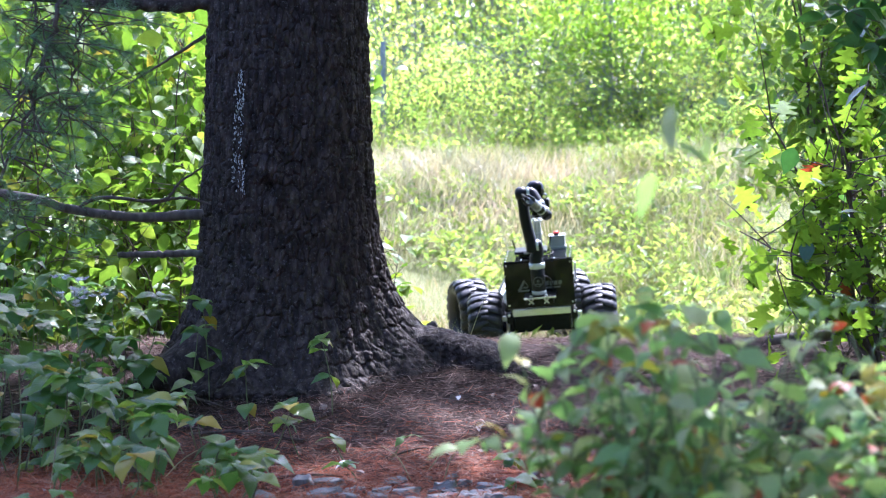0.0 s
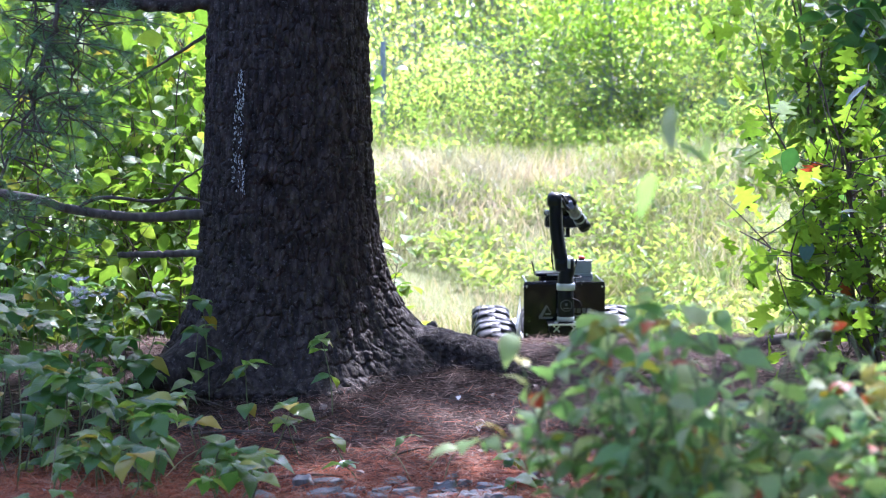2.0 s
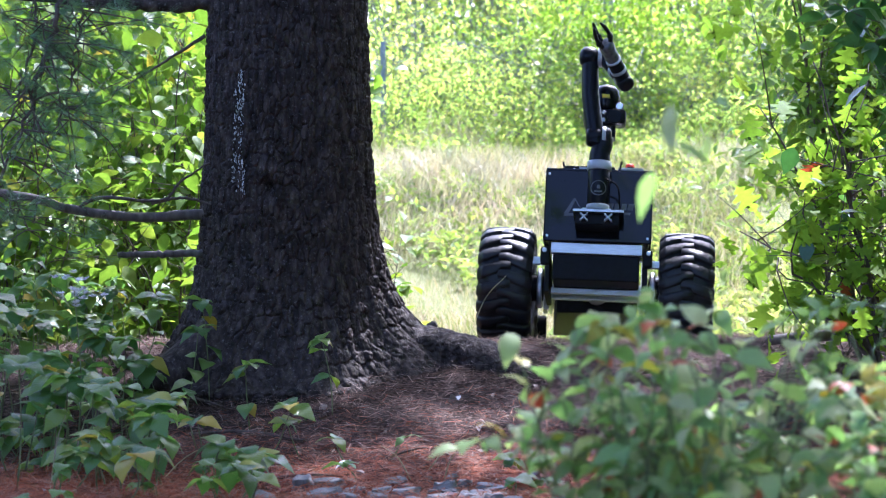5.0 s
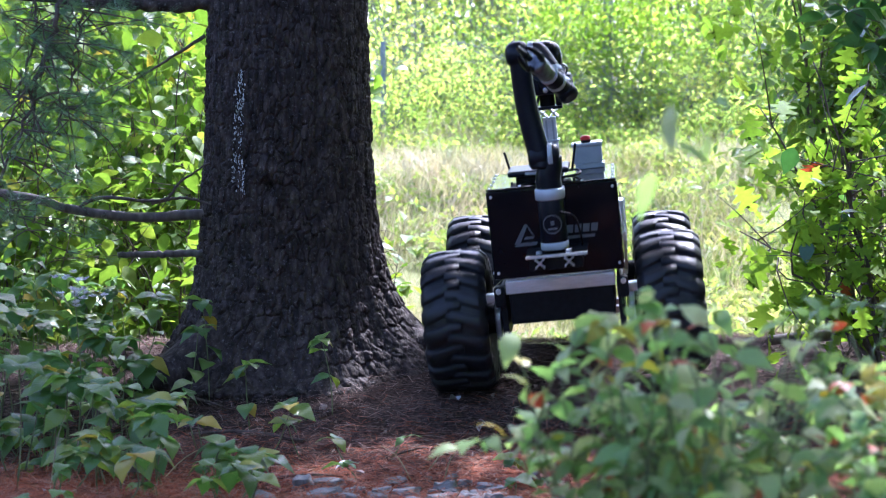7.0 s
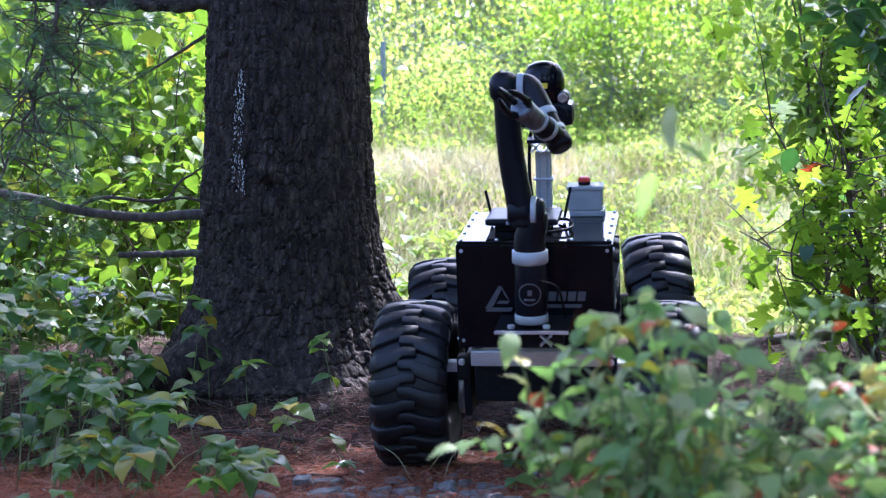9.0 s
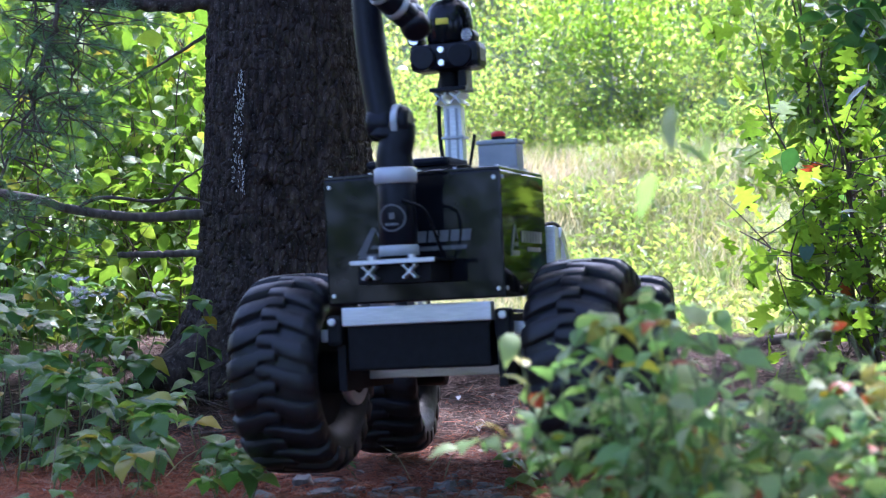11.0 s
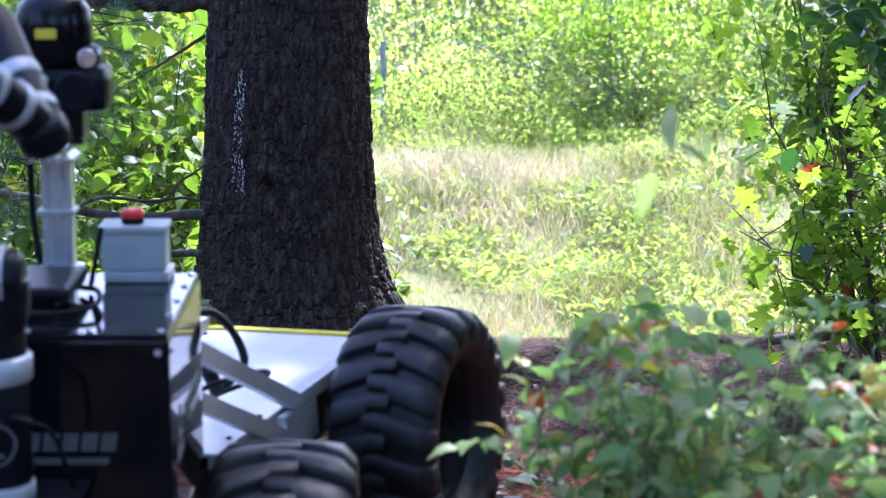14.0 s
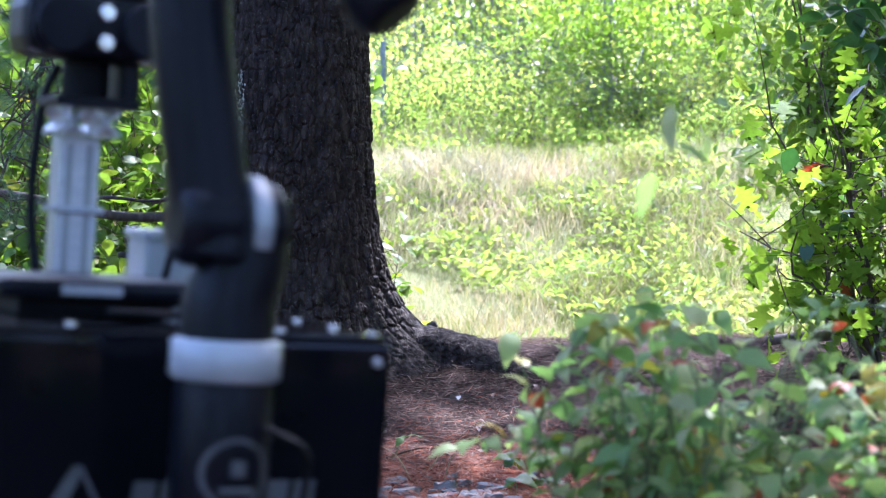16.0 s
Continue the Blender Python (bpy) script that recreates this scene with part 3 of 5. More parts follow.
        part("needle_foliage", scatter("needle_foliage", spray, np.array(spots), turns(rng.uniform(0, 6.28, n), rng.uniform(-0.4, 0.4, n), rng.uniform(0, 6, n)), rng.uniform(0.18, 0.3, n)), NEEDLE, limb)
    return pine


RESIN = solid("dried_resin", (0.3, 0.3, 0.29), (0.6, 0.6, 0.58), 0.5, 0, 60, 0.3)
make_pine()


# ---- shrubs and trees ----
def woody(name, label, category, base, stems, leaf_count, template, leaf_mat, size, rng, spread=(0.16, 0.16, 0.12), stem_r=0.012,
          twig_mat=None, group="", pitch=(-0.5, 0.5), low=0.2, parent_crown="foliage", extra=()):
    """A shrub: bent stems with side twigs, and leaves set round the twigs."""
    ob = new(name)
    ob.location = base
    tagged(ob, label, category, group)
    runs, spots = [], []
    for tip, bend in stems:
        tip, bend = np.array(tip, float), np.array(bend, float)
        q = spline([np.zeros(3), tip * 0.5 + bend, tip], 12) + rng.normal(0, 0.012, (12, 3)) * (np.arange(12)[:, None] > 0)
        runs.append((q, np.linspace(stem_r, stem_r * 0.25, 12)))
        spots += [q[i] for i in range(12) if i / 11 >= low]
        for s in range(7):
            b = q[rng.integers(max(1, int(11 * low)), 12)]
            e = b + rng.normal(0, 1, 3) * np.array(spread) * 2.0
            e[2] += spread[2] * 0.6
            w = spline([b, (b + e) / 2 + rng.normal(0, 0.02, 3), e], 6)
            runs.append((w, np.linspace(stem_r * 0.35, stem_r * 0.12, 6)))
            spots += list(w[1:]) * 2
    spots = np.array(spots)
    tagged(part("branchwork", tubes_mesh("branchwork", runs, 6), twig_mat or TWIG, ob), kind="stuff")
    c = spots[rng.integers(0, len(spots), leaf_count)] + rng.normal(0, 1, (leaf_count, 3)) * np.array(spread) * 0.55
    M = turns(rng.uniform(0, 6.28, leaf_count), rng.uniform(*pitch, leaf_count), rng.normal(0, 0.5, leaf_count))
    part(parent_crown, scatter(parent_crown, template, c, M, size * rng.uniform(0.6, 1.25, leaf_count)), leaf_mat, ob)
    for share, mat, nm in extra:
        k = max(1, int(share * leaf_count))
        c = spots[rng.integers(0, len(spots), k)] + rng.normal(0, 1, (k, 3)) * np.array(spread) * 0.6
        M = turns(rng.uniform(0, 6.28, k), rng.uniform(*pitch, k), rng.normal(0, 0.5, k))
        part(nm, scatter(nm, template, c, M, size * rng.uniform(0.6, 1.2, k)), mat, ob)
    return ob


def fan(n, height, reach, rng, lean=(0, 0)):
    out = []
    for i in range(n):
        a = 6.283 * i / n + rng.uniform(-0.4, 0.4)
        r = reach * rng.uniform(0.3, 1.0)
        out.append(((r * math.cos(a) + lean[0], r * math.sin(a) + lean[1], height * rng.uniform(0.65, 1.05)), (0, 0, height * 0.12)))
    return out


def on_ground(x, y, dz=0.0):
    return (x, y, float(ground_height(x, y)) + dz)


def make_thicket():
    """Leafy bushes beyond the pine, on its shaded side."""
    rng = np.random.default_rng(21)
    spec = [(-1.6, 10.2, 2.3), (-2.4, 9.8, 2.4), (-3.1, 10.0, 2.4), (-1.15, 10.8, 2.5), (-1.9, 11.2, 2.7), (-2.8, 11.4, 2.8), (-1.35, 9.4, 1.2), (-2.1, 9.0, 1.2), (-2.8, 9.0, 1.6),
            (-3.7, 11.0, 2.8), (-3.6, 9.4, 2.2), (-1.7, 12.6, 3.4), (-2.6, 13.0, 3.6), (-3.5, 12.8, 3.6), (-4.3, 13.2, 3.6), (-2.1, 14.6, 4.0), (-3.2, 14.8, 4.2), (-4.4, 14.9, 4.2)]
    for x, y, h in spec:
        woody("broadleaf_bush", "dense bush with bright green pointed leaves behind the pine", "bush", on_ground(x, y), fan(9, h, 0.65, rng), int(560 * h), ovate(0.6, 0.2, 0.14),
              BUSH_LEAF, 0.112, rng, (0.2, 0.2, 0.16), 0.008, group="bushes beside the pine", low=0.12, pitch=(-1.1, 0.3), extra=((0.02, YELLOW_LEAF, "yellow_leaves"),))


def make_right_bushes():
    rng = np.random.default_rng(31)
    for x, y, k, tips in ((1.72, 7.25, 430, [(-0.2, 0.1, 1.0), (-0.42, 0, 0.95), (0.1, 0, 1.25), (-0.3, -0.1, 1.3), (0.4, 0.1, 1.0), (-0.5, 0.1, 1.15), (0.2, 0.0, 0.8), (-0.56, 0.0, 0.66), (-0.42, -0.05, 0.5), (-0.3, 0.0, 0.62)]),
                          (2.05, 7.4, 360, [(-0.2, 0.1, 1.5), (-0.3, 0, 1.2), (0.1, 0, 1.6), (0.3, -0.1, 1.3), (0.2, 0.1, 0.9)])):
        woody("oak_sapling", "young oak with light green lobed leaves", "sapling", on_ground(x, y), [(t, (0.03, 0, 0.08)) for t in tips], k, lobed(), OAK_LEAF, 0.12, rng, (0.13, 0.13, 0.12), 0.01,
              low=0.3, group="shrubs beside the path", pitch=(-1.4, 0.1), extra=((0.005, RED_LEAF, "red_leaves"),))
    for x, y, h, k in ((2.5, 8.3, 1.9, 300), (2.9, 8.5, 2.2, 520), (3.0, 9.4, 2.6, 560), (2.2, 7.9, 0.9, 220), (3.3, 9.8, 2.6, 500), (1.86, 7.4, 0.55, 60), (2.15, 7.2, 0.8, 130)):
        woody("dark_shrub", "shady shrub with dark glossy oval leaves", "shrub", on_ground(x, y), fan(7, h, 0.4, rng), k, ovate(0.62, 0.15, 0.1), DARK_LEAF if 0.65 < h < 2 else OAK_LEAF, 0.1, rng,
              (0.12, 0.13, 0.11), 0.011, group="shrubs beside the path", low=0.1, pitch=(-1.2, 0.3))
    # thin overhanging stems with oval leaves
    woody("overhanging_shrub", "slender shrub with bluish oval leaves hanging over the path", "shrub", on_ground(2.05, 6.6),
          [((-0.68, 0, 1.58), (0.12, 0, 0.25)), ((-0.6, 0.1, 1.7), (0.1, 0, 0.2)), ((-0.5, -0.1, 1.48), (0.1, 0, 0.15)), ((-0.55, 0, 1.36), (0.1, 0, 0.2)), ((-0.42, 0, 1.62), (0.1, 0, 0.2))], 400, ovate(0.58, 0.2, 0.1), DARK_LEAF, 0.105, rng,
          (0.07, 0.06, 0.06), 0.006, low=0.5, pitch=(-0.9, 0.5))
    for x, y, h in ((2.6, 12.4, 3.2), (2.95, 12.9, 3.5), (3.3, 13.2, 3.6)):
        woody("broadleaf_tree", "tall shady broadleaf sapling behind the shrubs", "sapling", on_ground(x, y), fan(8, h, 0.45, rng), 1350, ovate(0.55, 0.22, 0.16), BUSH_LEAF, 0.12, rng, (0.2, 0.2, 0.18), 0.014,
              group="saplings beside the meadow", low=0.4, pitch=(-1.1, 0.3))
    # a small sapling behind the pine, and a twig close to the camera
    woody("leafy_sapling", "small sapling with fresh green leaves behind the pine", "sapling", on_ground(-0.3, 8.9), [((0.02, 0, 0.62), (0, 0, 0)), ((0.09, 0, 0.45), (0, 0, 0.03)), ((-0.1, 0, 0.75), (0, 0, 0)), ((-0.12, 0, 0.95), (0, 0, 0))], 60,
          ovate(0.55, 0.2, 0.15), BUSH_LEAF, 0.1, rng, (0.07, 0.07, 0.07), 0.005, low=0.3)
    woody("overhanging_twig", "thin twig with grey-green leaves hanging before the path", "twig", (0.68, 2.3, 1.21), [((-0.4, -0.05, -0.2), (0, 0, 0.02)), ((-0.42, -0.1, -0.14), (0, 0, 0.03))], 9, ovate(0.32, 0.3, 0.1), NEAR_LEAF, 0.06, rng,
          (0.03, 0.03, 0.03), 0.001, low=0.75, pitch=(-1.2, -0.2))
    # fallen grey stick on the hump
    p = spline([on_ground(1.35, 7.75, 0.05), on_ground(1.6, 7.7, 0.09), on_ground(2.0, 7.6, 0.12)], 16)
    ob = part("fallen_branch", tubes_mesh("fallen_branch", [(p, np.linspace(0.02, 0.03, 16))], 9, 0.06, rng), GREY_TWIG)
    tagged(ob, "fallen grey branch lying on the earth hump", "branch")


def make_near_bush():
    """The bush close to the camera: stems, and every leaf a piece of its own."""
    rng = np.random.default_rng(44)
    leaf_v, leaf_t = broadleaf(0.56, 0.14, 0.12)
    meshes = []
    for mat in (NEAR_LEAF, NEAR_LEAF, NEAR_LEAF, YELLOW_LEAF, RED_LEAF):
        me = mesh_of("leaf", leaf_v, leaf_t, True)
        me.materials.append(mat)
        meshes.append(me)
    for bx, by, seed, low, high, reach in ((0.44, 3.1, 7, 0.55, 0.82, 0.17), (0.52, 3.2, 1, 0.5, 0.86, 0.22), (0.64, 3.0, 2, 0.5, 0.86, 0.24), (0.82, 3.15, 3, 0.6, 1.0, 0.24), (0.66, 2.6, 4, 0.55, 0.84, 0.2), (0.42, 2.9, 5, 0.35, 0.6, 0.14), (0.76, 3.6, 6, 0.5, 0.95, 0.3), (0.56, 2.85, 8, 0.45, 0.76, 0.2), (0.27, 3.0, 9, 0.62, 0.84, 0.16), (0.4, 3.15, 11, 0.6, 0.86, 0.18), (0.27, 2.95, 10, 0.36, 0.56, 0.13), (0.3, 2.9, 12, 0.64, 0.84, 0.08), (0.44, 2.8, 13, 0.66, 0.88, 0.11)):
        tips = [(reach * rng.uniform(-1.1, 1.0), reach * rng.uniform(-0.6, 0.6), rng.uniform(low, high)) for i in range(8)]
        ob = new("foreground_bush")
        z = float(ground_height(bx, by))
        ob.location = (bx, by, z)
        tagged(ob, "low leafy bush with pale green leaves turning yellow and red", "bush", "bushes beside the path")
        runs, spots = [], []
        for tip in tips:
            tip = np.array(tip)
            q = spline([np.zeros(3), tip * 0.5 + (0, 0, 0.08), tip], 14) + rng.normal(0, 0.006, (14, 3)) * (np.arange(14)[:, None] > 0)
            runs.append((q, np.linspace(0.0034, 0.0012, 14)))
            spots += [(q[i], q[i] - q[i - 1]) for i in range(6, 14)]
            for s in range(3):
                b = q[rng.integers(4, 13)]
                e = b + rng.normal(0, 1, 3) * (0.09, 0.09, 0.05)
                w = spline([b, (b + e) / 2 + (0, 0, 0.015), e], 6)
                runs.append((w, np.linspace(0.0025, 0.001, 6)))
                spots += [(w[i], w[i] - w[i - 1]) for i in range(1, 6)]
        tagged(part("branchwork", tubes_mesh("branchwork", runs, 6), GREEN_STEM, ob), kind="stuff")
        k = 0
        for p, d in spots:
            for s in range(2):
                if k > 180 or rng.random() < 0.28:
                    continue
                yaw = math.atan2(-d[0], d[1]) + rng.uniform(-1.6, 1.6)
                me = meshes[rng.choice(5, p=[0.31, 0.31, 0.31, 0.045, 0.025])]
                lf = new("leaf", me)
                lf.parent = ob
                sz = rng.uniform(0.034, 0.068)
                lf.matrix_basis = Matrix.LocRotScale(p, Euler((rng.uniform(-1.0, 0.8), rng.uniform(-0.7, 0.7), yaw)), (sz, sz, sz))
                k += 1


def make_seedlings():
    """Low herbs on the needles: a stem with a whorl of broad leaves."""
    rng = np.random.default_rng(55)
    leaf_v, leaf_t = broadleaf(0.72, 0.16, 0.1)
    meshes = []
    for mat in (HERB_LEAF, HERB_LEAF, HERB_LEAF, YELLOW_LEAF):
        me = mesh_of("leaf", leaf_v, leaf_t, True)
        me.materials.append(mat)
        meshes.append(me)
    spots = [(-0.33, 6.35, 0.09), (-0.18, 6.45, 0.07), (-0.28, 6.0, 0.06), (-0.72, 6.9, 0.26), (-0.42, 7.05, 0.3), (-0.62, 6.4, 0.2), (-0.5, 6.5, 0.14), (-0.78, 6.2, 0.17), (-0.95, 6.1, 0.2),
             (-0.88, 6.6, 0.2), (-0.72, 5.9, 0.14), (-1.02, 5.6, 0.12), (-1.1, 5.2, 0.1), (-0.98, 5.05, 0.05), (-1.15, 4.95, 0.06), (0.2, 6.1, 0.05), (0.22, 5.6, 0.05), (-1.0, 7.2, 0.34), (-0.92, 7.3, 0.42), (-0.85, 4.9, 0.04)]
    for i in range(56):
        y = rng.uniform(5.3, 7.7)
        x = -rng.uniform(0.15, 0.26) * y
        spots.append((x, y, rng.uniform(0.14, 0.3) + 0.22 * max(0.0, (-x / y - 0.165) / 0.07) * (y - 4.6) / 2))
    for i in range(22):
        y = rng.uniform(7.0, 8.4)
        spots.append((-rng.uniform(0.155, 0.235) * y, y, rng.uniform(0.16, 0.34)))
    for i in range(30):
        y = rng.uniform(5.0, 6.9)
        spots.append((-rng.uniform(0.1, 0.24) * y, y, rng.uniform(0.05, 0.14)))
    for i in range(10):
        y = rng.uniform(4.9, 6.0)
        spots.append((rng.uniform(0.02, 0.16) * y, y, rng.uniform(0.03, 0.07)))
    for x, y, h in spots:
        ob = new("seedling")
        ob.location = on_ground(x, y, -0.005)
        tagged(ob, "low woodland seedling with broad drooping green leaves", "seedling", "seedlings on the needle floor")
        tip = np.array([rng.normal(0, 0.04), rng.normal(0, 0.04), h])
        q = spline([np.zeros(3), tip * 0.5 + rng.normal(0, 0.01, 3), tip], 8)
        part("stem", tubes_mesh("stem", [(q, np.linspace(0.003, 0.0016, 8))], 5), GREEN_STEM, ob)
        k = rng.integers(5, 8) if h > 0.1 else rng.integers(3, 6)
        a0 = rng.uniform(0, 6.28)
        for j in range(k + (3 if h > 0.2 else 0)):
            at = q[-1] if j < k else q[rng.integers(3, 7)]
            lf = new("leaf", meshes[0 if rng.random() < 0.93 else 3])
            lf.parent = ob
            sz = rng.uniform(0.055, 0.115) * (1.0 if h > 0.1 else 0.75)
            lf.matrix_basis = Matrix.LocRotScale(at, Euler((rng.uniform(-0.8, 0.25), rng.uniform(-0.4, 0.4), a0 + 6.283 * j / k + rng.uniform(-0.3, 0.3))), (sz, sz, sz))


def make_pine_boughs():
    """Drooping twigs with soft needles in front of the thicket."""
    rng = np.random.default_rng(66)
    spray = tuft(26, rng, 0.8, 0.0045)
    for pts, r in (([(-0.78, 0, 0.6), (-0.83, 0, 0.27), (-0.88, 0, 0.05), (-0.95, 0, -0.14), (-1.08, 0, -0.45)], 0.012), ([(-0.72, 0.1, 0.55), (-0.76, 0.1, 0.22), (-0.79, 0.05, 0.0), (-0.83, 0, -0.2)], 0.008),
                   ([(-0.98, 0.1, 0.6), (-0.94, 0.1, 0.25), (-0.98, 0.1, 0.0), (-1.06, 0, -0.3)], 0.008), ([(-1.35, 0, 0.05), (-1.1, 0, -0.05), (-0.9, 0, -0.12), (-0.72, 0, -0.14)], 0.006),
                   ([(-1.3, 0, 0.35), (-1.1, 0, 0.22), (-0.95, 0, 0.18), (-0.8, 0, 0.2)], 0.006), ([(-1.4, 0, -0.2), (-1.2, 0, -0.4), (-1.05, 0, -0.48), (-0.95, 0, -0.6)], 0.006)):
        ob = new("pine_bough")
        ob.location = (-0.6, 7.0, 1.3)
        tagged(ob, "drooping dark pine twig with soft grey-green needles", "pine branch", "boughs beside the pine")
        q = spline(pts, 30) + rng.normal(0, 0.008, (30, 3))
        runs = [(q, np.linspace(r, r * 0.4, 30))]
        ends, dirs = [], []
        for s in range(30):
            b = q[rng.integers(4, 30)]
            e = b + np.array([rng.normal(0.05, 0.14), rng.normal(0, 0.08), rng.normal(-0.04, 0.12)])
            w = spline([b, (b + e) / 2 + rng.normal(0, 0.015, 3), e], 6)
            runs.append((w, np.linspace(r * 0.4, 0.0016, 6)))
            for f in (3, 4, 5, 5):
                ends.append(w[f])
                dirs.append(math.atan2(-(e - b)[0], (e - b)[1]))
        part("twigwork", tubes_mesh("twigwork", runs, 6), TWIG, ob)
        n = len(ends)
        part("needle_foliage", scatter("needle_foliage", spray, np.array(ends), turns(np.array(dirs) + rng.normal(0, 0.4, n), rng.uniform(-0.4, 0.3, n), rng.uniform(0, 6, n)), rng.uniform(0.08, 0.13, n)), NEEDLE, ob)


def make_meadow():
    rng = np.random.default_rng(77)
    n = 115000
    y = 9.3 + 18.5 * rng.random(n) ** 1.15
    x = (rng.random(n) - 0.47) * (0.56 * y + 1.0)
    z = ground_height(x, y) - 0.01
    M = turns(rng.uniform(0, 6.28, n), rng.normal(0, 0.25, n), rng.normal(0, 0.3, n))
    tall = 0.09 + 0.2 * grain(x * 0.8, y * 0.8, 5) + 0.1 * np.exp(-((y - 20.5) / 1.2) ** 2)
    size = tall * rng.uniform(0.6, 1.4, n)
    dry = rng.random(n) < 0.3 + 0.32 * (x < 1.0) * (y > 14) + 0.45 * np.exp(-((y - 20.3) / 1.6) ** 2) * (grain(x, y, 9) > 0.33)
    P = np.stack([x, y, z], 1)
    for k, mat, name, label in ((~dry, GRASS, "meadow_grass", "sunlit yellow-green meadow grass"), (dry, STRAW, "dry_grass", "bleached dry grass stalks on the bank")):
        tagged(part(name, scatter(name, blade(0.55, 0.02), P[k], M[k], size[k]), mat), label, "grass", kind="stuff")
    n = 2600
    y = 23.4 + 2.6 * rng.random(n)
    x = (rng.random(n) - 0.47) * 16
    k = grain(x * 0.7, y, 21) > 0.35
    x, y, n = x[k], y[k], int(k.sum())
    M = turns(rng.uniform(0, 6.28, n), rng.normal(0, 0.3, n), rng.normal(0, 0.3, n))
    tagged(part("tall_grass", scatter("tall_grass", blade(0.45, 0.02), np.stack([x, y, ground_height(x, y) - 0.02], 1), M, rng.uniform(0.25, 0.62, n)), STRAW), "tall pale seeding grass along the meadow edge", "grass", kind="stuff")
    n = 70000
    y = 9.7 + 16.8 * rng.random(n)
    x = (rng.random(n) - 0.45) * (0.54 * y + 1.0)
    keep = (grain(x * 0.9, y * 0.7, 14) + 0.25 * np.clip((x - 0.3) / 2, -1, 1) - 0.06 * np.clip(y - 19, 0, 5) + 0.3 * np.clip(13.0 - y, 0, 1) > 0.33)
    x, y = x[keep], y[keep]
    n = len(x)
    z = ground_height(x, y) + rng.uniform(0.02, 0.34, n) * grain(x * 1.5, y * 1.5, 15)
    M = turns(rng.uniform(0, 6.28, n), rng.uniform(-0.2, 1.1, n), rng.normal(0, 0.5, n))
    tagged(part("meadow_weeds", scatter("meadow_weeds", leaflet(0.2), np.stack([x, y, z], 1), M, rng.uniform(0.05, 0.13, n)), WEED), "lush bright green weeds growing over the bank", "weeds", kind="stuff")


def make_meadow_edge():
    """Waist-high weeds before the trees, thin enough for the light to pass."""
    rng = np.random.default_rng(79)
    n = 26000
    y = rng.uniform(23.3, 24.9, n)
    x = (rng.random(n) - 0.4) * 15
    z = ground_height(x, y) + rng.uniform(0.0, 1.15, n) * (0.25 + grain(x * 1.1, y * 0.8, 33)) * np.clip(grain(x * 0.45, y * 0.1, 35) + 0.25, 0, 1)
    M = turns(rng.uniform(0, 6.28, n), rng.uniform(-1.2, 0.6, n), rng.normal(0, 0.5, n))
    tagged(part("edge_weeds", scatter("edge_weeds", leaflet(0.2), np.stack([x, y, z], 1), M, rng.uniform(0.045, 0.085, n)), SUN_LEAF), "tall sunlit yellow-green weeds before the trees", "weeds", kind="stuff")


